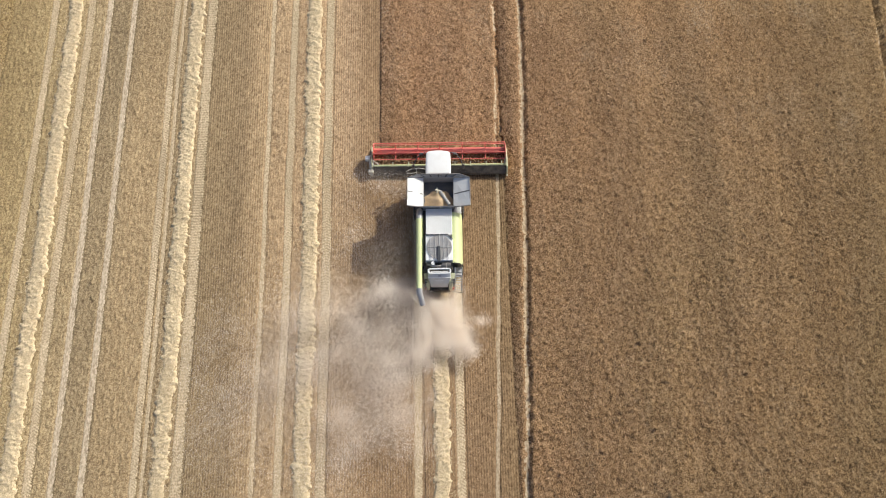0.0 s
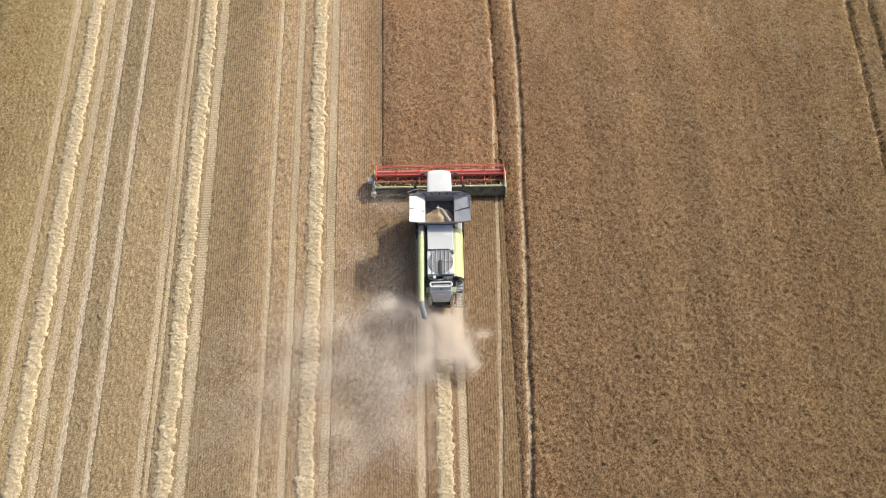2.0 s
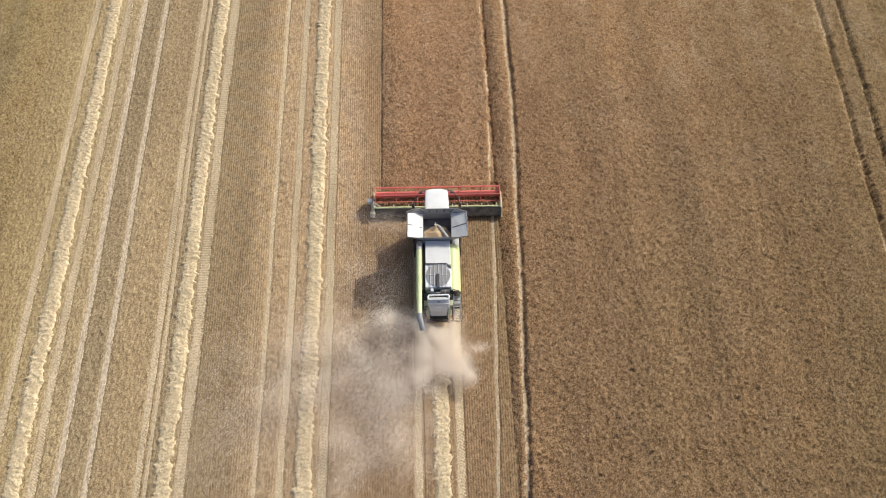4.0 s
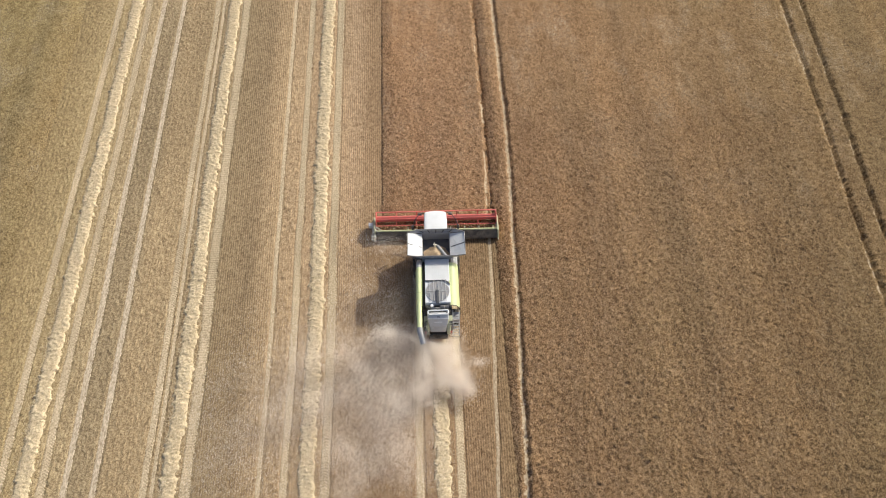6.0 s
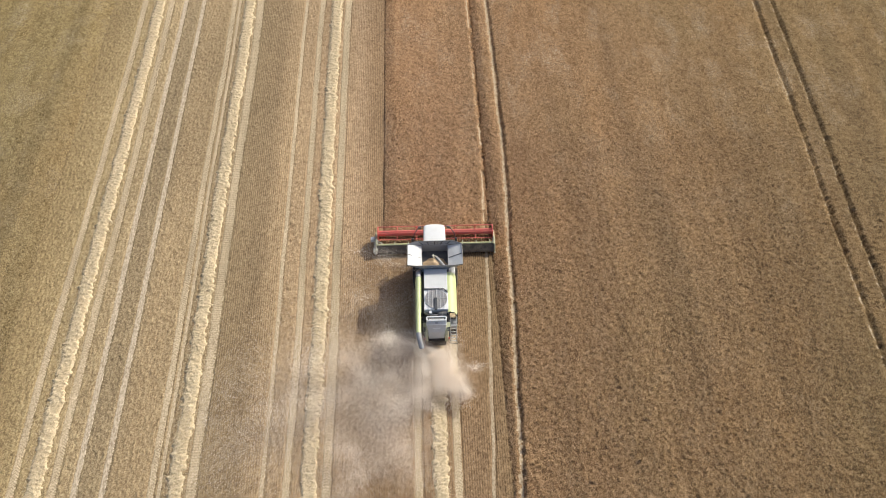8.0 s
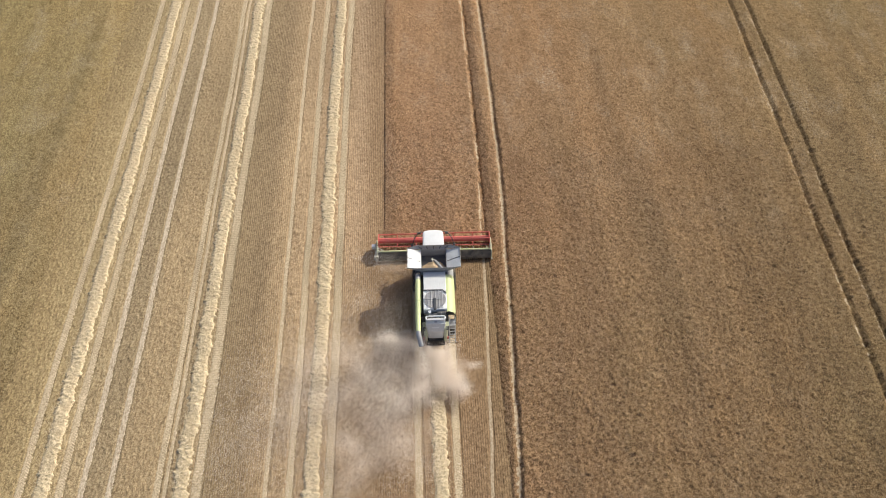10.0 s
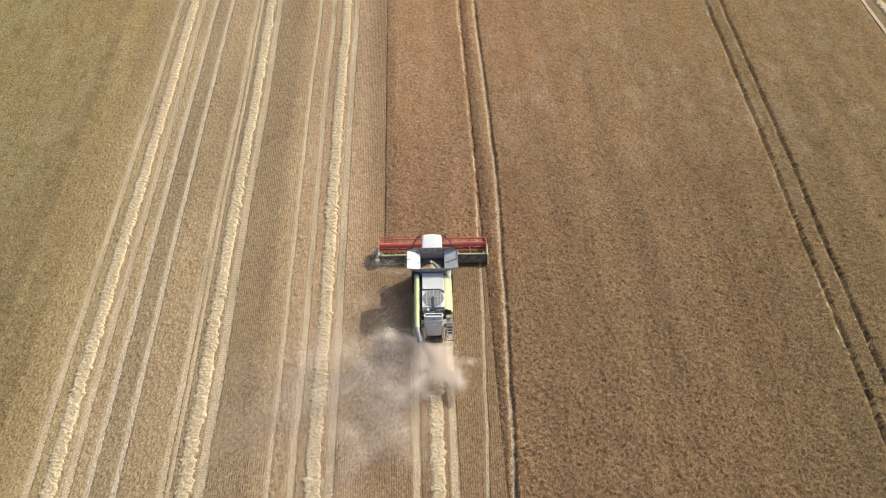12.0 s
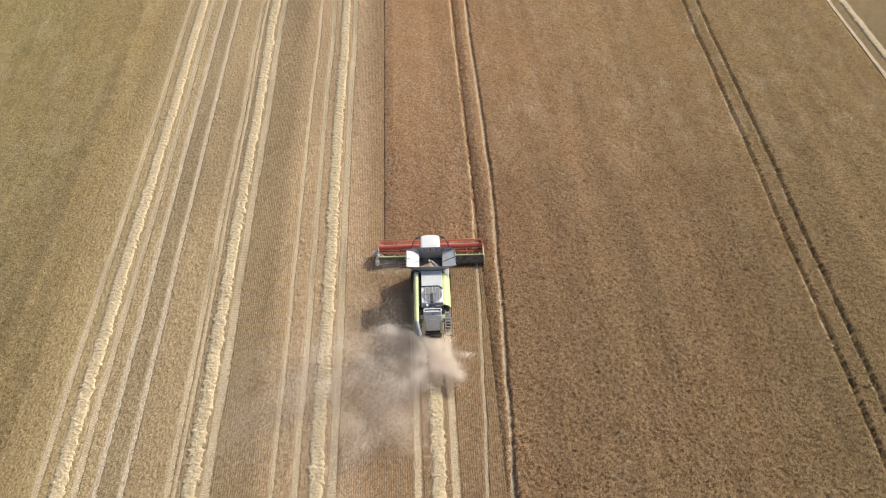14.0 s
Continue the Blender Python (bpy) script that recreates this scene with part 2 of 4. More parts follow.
def crop_field(name, x0, x1, y0, y1, step, label, soft_edge=0.0, rough=1.0, foot=0.36):
    ys = np.arange(y0, y1 + step / 2, step)
    xs = [x0]
    while xs[-1] < x1 - step:
        xs.append(xs[-1] + step * (1 if -36 < xs[-1] < 30 else 1.5))
    x, y = np.meshgrid(xs, ys, indexing="ij")
    r = np.random.default_rng(int(abs(x0 * 10)) + 3)
    x = x + r.uniform(-0.35, 0.35, x.shape) * step
    y = y + r.uniform(-0.35, 0.35, x.shape) * step
    x[0], x[-1], y[:, 0], y[:, -1] = x0, x1, y0, y1
    z = CROP_TOP + 0.016 * value_noise(x, y * 0.8, 0.34, 3) + 0.05 * value_noise(x, y, 2.7, 4) - 0.035 + rough * np.interp(y, (-20, 0, 8, 26), (1.32, 1.12, 1.0, 0.45)) * (0.008 * value_noise(x, y * 0.8, 0.42, 6) + r.exponential(0.030, x.shape) + r.normal(0, 0.020, x.shape))
    bare = np.zeros(x.shape, bool)
    for at, slope, bend, seed in TRAM:
        wide, bed = (0.13, 0.05) if at < 5 and at > 0 else (0.16, 0.12) if abs(at) < 20 else (0.13, 0.06)
        off = x - wheel_line(at, slope, bend, y, seed)
        half = wide + 0.05 * value_noise(y, x, 0.8, seed + 5) + 0.06 * value_noise(y, x, 0.22, seed + 6) + r.uniform(-0.05, 0.05, x.shape)
        # the stalks lean off to the west and stand upright to the east
        fall = np.where(off < 0, np.clip((-off - half) / (0.16 if 6 < at < 7 else 0.12), 0, 1), np.clip((off - half) / 0.06, 0, 1))
        z = bed + (z - bed) * fall + (1 - fall) * r.uniform(0, 0.08, x.shape)
        # pale pressed stalks only to the west: its sunlit side painted by material
        bare |= (fall < 0.6) & (off < (0.12 if 6 < at < 7 else 0.02))
    if soft_edge > 0:
        z *= np.clip((x1 - x) / soft_edge, 0.1, 1)
    if soft_edge < 0:
        z *= np.clip(foot + (1 - foot) * (x - x0) / -soft_edge + 0.08 * value_noise(x, y, 0.3, 19), 0.12, 1)
    ragged = 0.16 * value_noise(y, 0 * y, 0.5, 8) + r.uniform(-0.13, 0.13, x.shape)
    x[0], x[-1] = (x + ragged)[0], (x + ragged)[-1]
    z[0], z[-1] = 0.0, 0.0
    if y0 > Y0:
        z[:, 0] = 0.0
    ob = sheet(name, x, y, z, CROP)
    ob.data.materials.append(PRESSED)
    ob.data.polygons.foreach_set("material_index", (bare[:-1, :-1] & bare[1:, 1:]).astype(np.int32).ravel())
    return tagged(ob, label, "grain field", kind="stuff")


CUT_LEFT, CUT_RIGHT, CUT_FRONT = -4.15, 4.72, 4.45
OLD_EDGE, FAR_EDGE = -32.3, 53.9
STEP = 0.124
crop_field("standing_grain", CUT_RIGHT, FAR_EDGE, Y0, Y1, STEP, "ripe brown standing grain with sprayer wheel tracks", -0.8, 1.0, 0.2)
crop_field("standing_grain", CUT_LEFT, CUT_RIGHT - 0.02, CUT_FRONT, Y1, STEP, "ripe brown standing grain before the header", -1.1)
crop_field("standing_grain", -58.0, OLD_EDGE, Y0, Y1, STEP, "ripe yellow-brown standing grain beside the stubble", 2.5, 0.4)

ground = new("ground", raw_mesh("ground", np.array([[-2500, -2500, -0.02], [2500, -2500, -0.02], [2500, 2500, -0.02], [-2500, 2500, -0.02]], float), np.array([[0, 1, 2, 3]])))
ground.data.materials.append(SOIL)
tagged(ground, "dry brown soil of the grain field", "ground", kind="structure")


def far_sheet(name, x0, x1, y0, y1, top, material, label, category):
    """Field beyond what the camera passes, in coarser bumps. The sides are places or lines along y."""
    lo, hi = (side if callable(side) else (lambda y, a=side: a + 0 * y) for side in (x0, x1))
    us, ys = np.r_[0, np.linspace(0.002, 0.998, 24), 1], np.linspace(y0, y1, 70)
    u, y = np.meshgrid(us, ys, indexing="ij")
    x = lo(y) + (hi(y) - lo(y)) * u
    z = top + 0.15 * top * value_noise(x, y, 3.0, 21)
    z[0], z[-1] = 0, 0
    return tagged(sheet(name, x, y, z, material), label, category, kind="stuff")


def far_field(x0, x1, y0, y1):
    return far_sheet("distant_grain", x0, x1, y0, y1, CROP_TOP, CROP, "ripe brown grain stretching into the distance", "grain field")


def far_stubble(x0, x1, y0, y1):
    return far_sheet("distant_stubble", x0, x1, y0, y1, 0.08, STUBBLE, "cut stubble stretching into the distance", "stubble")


def far_grain(x0, x1, trams, y0, y1):
    """Distant grain with the sprayer's wheel tracks left open between its sheets."""
    sides = [x0]
    for at, slope, bend, seed in trams:
        for s in (-0.2, 0.2):
            sides.append(lambda y, a=at, k=slope, b=bend, e=seed, s=s: np.maximum(wheel_line(a, k, b, y, e), x0 + 0.25) + s)
        far_sheet("distant_track", sides[-2], sides[-1], y0, y1, 0.06, PRESSED, "pressed stalks in a distant wheel track", "wheel track")
    sides.append(x1)
    for a, b in zip(sides[::2], sides[1::2]):
        far_field(a, b, y0, y1)


far_field(64.0, 400, -200, 300)
far_field(-400, -58.1, -200, 300)
far_grain(CUT_LEFT, FAR_EDGE, TRAM[:4], Y1, 300)
far_grain(-58, OLD_EDGE, TRAM[:3:-1], Y1, 300)
far_grain(CUT_RIGHT, FAR_EDGE, TRAM[1:4], -100, Y0)
far_grain(-58, OLD_EDGE, TRAM[:3:-1], -100, Y0)
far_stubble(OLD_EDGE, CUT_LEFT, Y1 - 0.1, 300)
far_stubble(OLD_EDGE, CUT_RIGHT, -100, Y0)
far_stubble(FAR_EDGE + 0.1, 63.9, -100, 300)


def ears(x0, x1, y0, y1, each, seed):
    """Ears and bent stalks that stand out of the grain, so many to the square metre."""
    r = np.random.default_rng(seed)
    n = int((x1 - x0) * (y1 - y0) * each)
    x, y = r.uniform(x0, x1, n), r.uniform(y0, y1, n)
    # thicker along the drill rows and in tufts
    thick = 0.62 + 0.35 * value_noise(x, y * 0.4, 0.33, seed + 1) + 0.3 * value_noise(x, y, 0.9, seed + 2)
    keep = r.random(n) < thick
    for at, slope, bend, e in TRAM:
        keep &= np.abs(x - wheel_line(at, slope, bend, y, e)) > 0.28
    x, y = x[keep], y[keep]
    n = len(x)
    turn = r.normal(-0.9, 1.1, n) + np.pi * (r.random(n) < 0.35)
    size, rise, half = r.uniform(0.10, 0.26, n), r.uniform(0.0, 0.14, n), r.uniform(0.008, 0.022, n)
    foot = np.stack([x, y, CROP_TOP - 0.03 + 0.05 * value_noise(x, y, 2.7, 4) + r.uniform(-0.03, 0.05, n)], -1)
    way = np.stack([np.cos(turn) * size, np.sin(turn) * size, rise], -1)
    side = np.stack([-np.sin(turn), np.cos(turn), 0 * turn], -1) * half[:, None]
    quad = np.stack([foot - side * 0.6, foot + way - side, foot + way * 1.06 + side, foot + side * 0.6], 1).reshape(-1, 3)
    me = raw_mesh("grain_ears", quad, np.arange(4 * n).reshape(n, 4))
    me.materials.append(EAR)
    return tagged(new("grain_ears", me), "brown ears bending out of the standing grain", "grain ears", kind="stuff")


ears(CUT_RIGHT + 0.5, 36.0, -20.0, 16.0, 85, 201)
ears(CUT_RIGHT + 0.5, 53.0, 16.0, 52.0, 22, 202)
ears(CUT_LEFT + 0.3, CUT_RIGHT, CUT_FRONT + 0.3, 20.0, 75, 203)
ears(CUT_LEFT + 0.3, CUT_RIGHT, 20.0, 52.0, 25, 204)
ears(-52.0, OLD_EDGE - 0.6, -18.0, 50.0, 12, 205)

# crushed strips left by the combine's tyres, and bare sprayer tracks: place, half width
STRIPS = [(-29.2, 0.31), (-26.42, 0.32), (-19.77, 0.27), (-19.2, 0.15), (-17.05, 0.40), (-12.25, 0.18), (-10.6, 0.29), (-7.9, 0.35)]
OLD_TRAM = [(-24.9, 0.0, 31, 0.25), (-23.0, 0.0, 31, 0.24)]
FRESH = [(-1.52, 0.30), (1.2, 0.33)]


def drift(x0, y):
    """How far the combine strayed from its straight line on the pass at x0."""
    seed = 300 + int(round(-x0 / 9.2)) * 10
    return 0.16 * value_noise(y, 0 * y, 17.0, seed) + 0.05 * value_noise(y, 0 * y, 4.0, seed + 1)


def stubble_field():
    """Cut straw in drill rows, with the strips pressed flat left out."""
    places, ys = np.arange(round((OLD_EDGE - 0.1) / 0.085), round(5.15 / 0.085)), np.arange(Y0, Y1, 0.14)
    xs = places * 0.085
    x, y = np.meshgrid(xs, ys, indexing="ij")
    r = np.random.default_rng(5)
    ridge = (places % 2)[:, None] * 0.10
    # rows stand out where no chaff lies
    rows = np.interp(xs, (-32, -21, -16.6, -16.3, -12.6, -12.2, -7.6, -7.2), (0.15, 0.25, 0.35, 1.0, 1.0, 0.5, 0.5, 1.0))[:, None]
    z = 0.02 + rows * ridge * (0.55 + 0.2 * value_noise(x, y, 0.35, 41) + 0.4 * r.random(x.shape)) + np.abs(r.normal(0, 0.028, x.shape)) * (2.1 - 1.1 * rows)
    y = y + r.uniform(-0.045, 0.045, x.shape)
    x = x + r.uniform(-0.024, 0.024, x.shape)
    flat = np.zeros(x.shape, bool)
    for at, half in STRIPS:
        flat |= np.abs(x - at - drift(at, y)) < half
    for at, half in FRESH:
        flat |= (np.abs(x - at) < half) & (y < 0.6)
    for at, slope, seed, half in OLD_TRAM:
        flat |= np.abs(x - wheel_line(at, slope, 0.0, y, seed, 0.06)) < half
    flat |= (np.abs(x - wheel_line(*TRAM[0][:3], y, TRAM[0][3])) < 0.17) & (y < CUT_FRONT)
    z[flat] *= 0.2
    inside = (x > CUT_LEFT + 0.05) & (y > CUT_FRONT + 0.1)
    keep = ~(inside[:-1, :-1] & inside[1:, 1:])
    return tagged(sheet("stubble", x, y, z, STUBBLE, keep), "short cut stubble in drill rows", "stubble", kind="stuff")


stubble_field()


def strip(name, centre, half, y0, y1, material, label, lug=True, z0=0.03, step=0.05):
    """A flattened band along the driving way, with the lug prints of a tyre."""
    across, ys = np.linspace(-1, 1, 11), np.r_[np.arange(y0, y1 - step / 2, step), y1]
    u, y = np.meshgrid(across, ys, indexing="ij")
    r = np.random.default_rng(int(abs(half * 1000) + len(bpy.data.objects)))
    edge = 1 + 0.08 * value_noise(y, u * 0, 0.5, 51) + 0.06 * value_noise(y, u * 0 + 9, 2.5, 52) + 0.08 * r.uniform(-1, 1, u.shape) * (np.abs(u) > 0.7)
    x = centre(y) + u * half * edge + r.uniform(-0.010, 0.010, u.shape)
    z = z0 + r.uniform(0, 0.015, u.shape)
    if lug:
        worn = 0.55 + 0.45 * value_noise(y, u * 0, 3.0, 53)
        z += 0.095 * worn * np.clip(0.5 + 1.2 * np.sin((y + np.abs(u) * half * 0.9) * 2 * np.pi / 0.2), 0, 1) * (np.abs(u) < 0.95)
    z[0], z[-1] = 0.01, 0.01
    # ragged borders, where the pressed straw ends in wisps
    rim = np.abs((u[:-1, :-1] + u[1:, :-1]) / 2)
    keep = r.random(rim.shape) > np.clip((rim - 0.62) * 1.7, 0, 0.55)
    return tagged(sheet(name, x, y, z, material, keep), label, "wheel track", kind="structure")


for at, half in STRIPS:
    strip("tyre_track", lambda y, a=at: a + drift(a, y), half, Y0, Y1, CRUSHED, "pale strip of stubble flattened by tyres", half > 0.2)
for at, half in FRESH:
    strip("tyre_track", lambda y, a=at: a + 0.012 * (y + 8), half, Y0, 0.4, CRUSHED, "fresh pale tyre print in the stubble")
for at, slope, seed, half in OLD_TRAM:
    strip("sprayer_track", lambda y, a=at, s=slope, e=seed: wheel_line(a, s, 0.0, y, e, 0.06), half, Y0, Y1, TRACK, "pale bare sprayer wheel track", False)
strip("sprayer_track", lambda y: wheel_line(*TRAM[0][:3], y, TRAM[0][3]), 0.14, Y0, CUT_FRONT - 0.6, PRESSED, "pale bare sprayer wheel track in stubble", False)


def stalks(x0, slope, half, y0, y1, seed):
    """Loose stalks strewn over a swath and beside it."""
    r = np.random.default_rng(seed + 9)
    n = int((y1 - y0) * 90)
    y = r.uniform(y0, y1, n)
    u = r.normal(0, 0.72, n)
    x = x0 + slope * y + (0 if slope else drift(x0, y)) + u * half
    z = 0.07 + 0.18 * (np.abs(u) < 0.95)
    turn, lift, size = r.uniform(0, np.pi, n), r.normal(0, 0.10, n), r.uniform(0.06, 0.17, n)
    d = np.stack([np.cos(turn) * np.cos(lift), np.sin(turn) * np.cos(lift), np.sin(lift)], -1) * size[:, None]
    w = np.stack([-np.sin(turn), np.cos(turn), 0 * turn], -1) * 0.012
    p = np.stack([x, y, z], -1)
    quad = np.stack([p - d - w, p + d - w, p + d + w, p - d + w], 1).reshape(-1, 3)
    me = raw_mesh("loose_straw", quad, np.arange(4 * n).reshape(n, 4))
    me.materials.append(STRAW)
    return tagged(new("loose_straw", me), "pale straw stalks strewn over the swath", "straw", kind="stuff")


def swath(x0, half, y0, y1, seed, slope=0.0, step=0.06):
    """A loose ridge of threshed straw: bundles dropped one over the other."""
    across, ys = np.linspace(-1.7, 1.7, 31), np.r_[np.arange(y0, y1 - step / 2, step), y1]
    u, y = np.meshgrid(across, ys, indexing="ij")
    r = np.random.default_rng(seed)
    z = np.clip(1 - np.abs(u / (1.0 + 0.15 * value_noise(y, np.sign(u) * 3.0, 0.6, seed + 2))) ** 4, -1, 1) * 0.21
    for k in range(int((y1 - y0) / 0.075) if step < 0.1 else 0):
        cy, cu = r.uniform(y0, y1), r.uniform(-0.62, 0.62)
        long, broad, tall = r.uniform(0.10, 0.30), r.uniform(0.18, 0.42), r.uniform(0.21, 0.285) * (1 - 0.15 * cu * cu)
        i, j = np.searchsorted(ys, (cy - long, cy + long))
        if j - i < 1:
            continue
        skew = r.uniform(-0.5, 0.5)
        d = ((y[:, i:j] - cy + skew * (u[:, i:j] - cu) * half) / long) ** 2 + ((u[:, i:j] - cu) * half / broad) ** 2
        z[:, i:j] = np.maximum(z[:, i:j], tall * np.clip(1 - d, 0, 1) ** 0.35)
    z += np.where(z > 0.03, r.normal(0, 0.012, u.shape) + 0.025 * value_noise(u * half, y, 0.13, seed + 4), 0)
    x = x0 + slope * y + (0 if slope else drift(x0, y)) + 0.07 * value_noise(y, 0 * y, 1.1, seed + 1) + u * half + r.uniform(-0.02, 0.02, u.shape)
    keep = (z[:-1, :-1] > 0.02) | (z[1:, 1:] > 0.02) | (z[:-1, 1:] > 0.02)
    if step < 0.1:
        stalks(x0, slope, half, y0, y1, seed)
    shake = r.uniform(-0.02, 0.02, u.shape)
    shake[:, 0], shake[:, -1] = 0, 0
    return tagged(sheet("straw_swath", x, y + shake, np.maximum(z, 0.0), STRAW, keep), "golden loose straw lying in a long clumpy swath", "straw swath", "straw swaths", "stuff")


swath(-9.08, 0.56, Y0, Y1, 61)
swath(-18.15, 0.54, Y0, Y1, 71)
swath(-27.62, 0.56, Y0, Y1, 81)
swath(0.12, 0.54, Y0, -5.2, 91, 0.013)
swath(56.2, 0.42, Y0, Y1, 101)
strip("sprayer_track", lambda y: 54.38 + 0.12 * value_noise(y, 0 * y, 3.0, 55), 0.28, Y0, Y1, TRACK, "pale bare wheel track beside the grain", False, 0.12)

# the same lines go on beyond what the camera passes
for lo, hi in ((-120.0, Y0), (Y1, 150.0)):
    for at, half in STRIPS:
        strip("tyre_track", lambda y, a=at: a + drift(a, y), half, lo, hi, CRUSHED, "pale strip of stubble flattened by tyres", False, 0.1, 1.0)
    for at, half, seed in ((-9.08, 0.56, 61), (-18.15, 0.54, 71), (-27.62, 0.56, 81)):
        swath(at, half, lo, hi, seed, 0.0, 0.5)
    for at, slope, seed, half in OLD_TRAM:
        strip("sprayer_track", lambda y, a=at, s=slope, e=seed: wheel_line(a, s, 0.0, y, e, 0.06), half, lo, hi, TRACK, "pale bare sprayer wheel track", False, 0.11, 1.0)
swath(0.12, 0.54, -120.0, Y0, 91, 0.013, 0.5)
for at, half in FRESH:
    strip("tyre_track", lambda y, a=at: a + 0.012 * (y + 8), half, -120.0, Y0, CRUSHED, "fresh pale tyre print in the stubble", False, 0.1, 1.0)

# ---- combine harvester ----
def paint(name, c, rough=0.45, dust=0.35, metal=0.0, spec=0.4):
    """Paint or plastic under a film of field dust and small scuffs."""
    n = Nodes(name, rough, metal, spec)
    film = n.ramp(n.noise(2.2, 5, (1, 1, 1), 0.65), (0.38, grey(0.0)), (0.72, grey(dust)))
    speck = n.ramp(n.noise(38, 3), (0.55, grey(0.0)), (0.72, grey(dust * 0.7)))
    tone = n.mix(c, (0.42, 0.34, 0.24), film)
    n.colour(n.mix(tone, (0.40, 0.33, 0.24), speck))
    rub = n.ramp(n.noise(6, 4), (0.35, grey(max(rough - 0.12, 0.05))), (0.7, grey(min(rough + 0.25, 1))))
    n.link(rub, n.bsdf.inputs["Roughness"])
    return n.mat


LIME = paint("lime_paint", (0.68, 0.745, 0.37), 0.4, 0.25)
PALE_LIME = paint("faded_lime_paint", (0.60, 0.61, 0.40), 0.5, 0.5)
RED = paint("red_paint", (0.76, 0.15, 0.125), 0.45, 0.3)
WHITE = paint("white_plastic", (0.84, 0.84, 0.83), 0.4, 0.10)
LIGHT = paint("light_grey_paint", (0.60, 0.60, 0.60), 0.5, 0.25)
PEARL = paint("pearl_grey_paint", (0.69, 0.69, 0.68), 0.45, 0.2)
MID = paint("grey_sheet_steel", (0.42, 0.42, 0.43), 0.45, 0.28, 0.2)
DARK = paint("dark_grey_plastic", (0.085, 0.09, 0.10), 0.5, 0.25)
BLACK = paint("sooty_black", (0.025, 0.025, 0.026), 0.55, 0.2)
STEEL = paint("worn_steel", (0.36, 0.35, 0.34), 0.4, 0.35, 0.8)
CREAM = paint("cream_paint", (0.62, 0.60, 0.50), 0.5, 0.3)
RUBBER = paint("tyre_rubber", (0.03, 0.03, 0.03), 0.8, 0.5)
SLATE = paint("galvanised_sheet", (0.40, 0.40, 0.41), 0.35, 0.3, 0.3)
DUCT = paint("slate_plastic", (0.05, 0.055, 0.065), 0.5, 0.05)
RIM = paint("grey_rim_steel", (0.20, 0.20, 0.205), 0.45, 0.3, 0.2)
MESHY = paint("fine_screen", (0.30, 0.30, 0.31), 0.5, 0.3, 0.3)


def glass_material():
    n = Nodes("tinted_glass", 0.05, spec=0.5)
    n.bsdf.inputs["Transmission Weight"].default_value = 0.85
    return n.colour((0.10, 0.14, 0.13)).mat


def grain_material():
    n = Nodes("grain", 0.8, spec=0.2)
    return n.colour(n.ramp(n.noise(25, 3), (0.3, (0.42, 0.29, 0.17)), (0.7, (0.72, 0.54, 0.35)))).bump(n.noise(90, 2), 0.6, 0.01).mat


GLASS, GRAIN = glass_material(), grain_material()


def part(name, bm, material, parent, label="", smooth=False):
    """Links a bmesh as one mesh object under its thing or part."""
    me = bpy.data.meshes.new(name)
    bmesh.ops.recalc_face_normals(bm, faces=bm.faces)
    bm.to_mesh(me)
    bm.free()
    me.materials.append(material)
    if smooth:
        me.polygons.foreach_set("use_smooth", [True] * len(me.polygons))
        me.set_sharp_from_angle(angle=radians(40))
    ob = new(name, me)
    ob.parent = parent
    return tagged(ob, label)


def box(x0, x1, y0, y1, z0, z1, bevel=0.02, bm=None):
    own = bm or bmesh.new()
    made = bmesh.ops.create_cube(own, size=1.0, matrix=Matrix.LocRotScale(((x0 + x1) / 2, (y0 + y1) / 2, (z0 + z1) / 2), None, (x1 - x0, y1 - y0, z1 - z0)))
    if bevel:
        edges = list({e for v in made["verts"] for e in v.link_edges})
        bmesh.ops.bevel(own, geom=edges, offset=bevel, segments=2, profile=0.5, affect="EDGES")
    return own


def tube(points, r, sides=12, bm=None, closed=True):
    """A round bar or pipe along points."""
    own = bm or bmesh.new()
    pts = [Vector(p) for p in points]
    rings, side = [], None
    for k, p in enumerate(pts):
        d = (pts[min(k + 1, len(pts) - 1)] - pts[max(k - 1, 0)]).normalized()
        if side is None:
            side = d.cross(Vector((0, 0, 1)) if abs(d.z) < 0.9 else Vector((1, 0, 0))).normalized()
        side = (side - d * side.dot(d)).normalized()
        up = d.cross(side)
        rr = r[k] if isinstance(r, (list, tuple)) else r
        rings.append([own.verts.new(p + rr * (math.cos(a) * side + math.sin(a) * up)) for a in (2 * math.pi * i / sides for i in range(sides))])
    for a, b in zip(rings, rings[1:]):
        for i in range(sides):
            own.faces.new((a[i], a[(i + 1) % sides], b[(i + 1) % sides], b[i]))
    if closed:
        own.faces.new(rings[0][::-1])
        own.faces.new(rings[-1])
    return own


def prism(profile, axis, a, b, bm=None, bevel=0.0):
    """A profile of (u, v) pairs drawn out along an axis: x takes (y, z), y takes (x, z), z takes (x, y)."""
    own = bm or bmesh.new()
    to = {"x": lambda u, v, w: (w, u, v), "y": lambda u, v, w: (u, w, v), "z": lambda u, v, w: (u, v, w)}[axis]
    lo, hi = ([own.verts.new(to(u, v, w)) for u, v in profile] for w in (a, b))
    n = len(profile)
    fresh = [own.faces.new(lo[::-1]), own.faces.new(hi)]
    fresh += [own.faces.new((lo[i], lo[(i + 1) % n], hi[(i + 1) % n], hi[i])) for i in range(n)]
    if bevel:
        bmesh.ops.recalc_face_normals(own, faces=fresh)
        bmesh.ops.bevel(own, geom=list({e for f in fresh for e in f.edges}), offset=bevel, segments=2, profile=0.5, affect="EDGES")
    return own


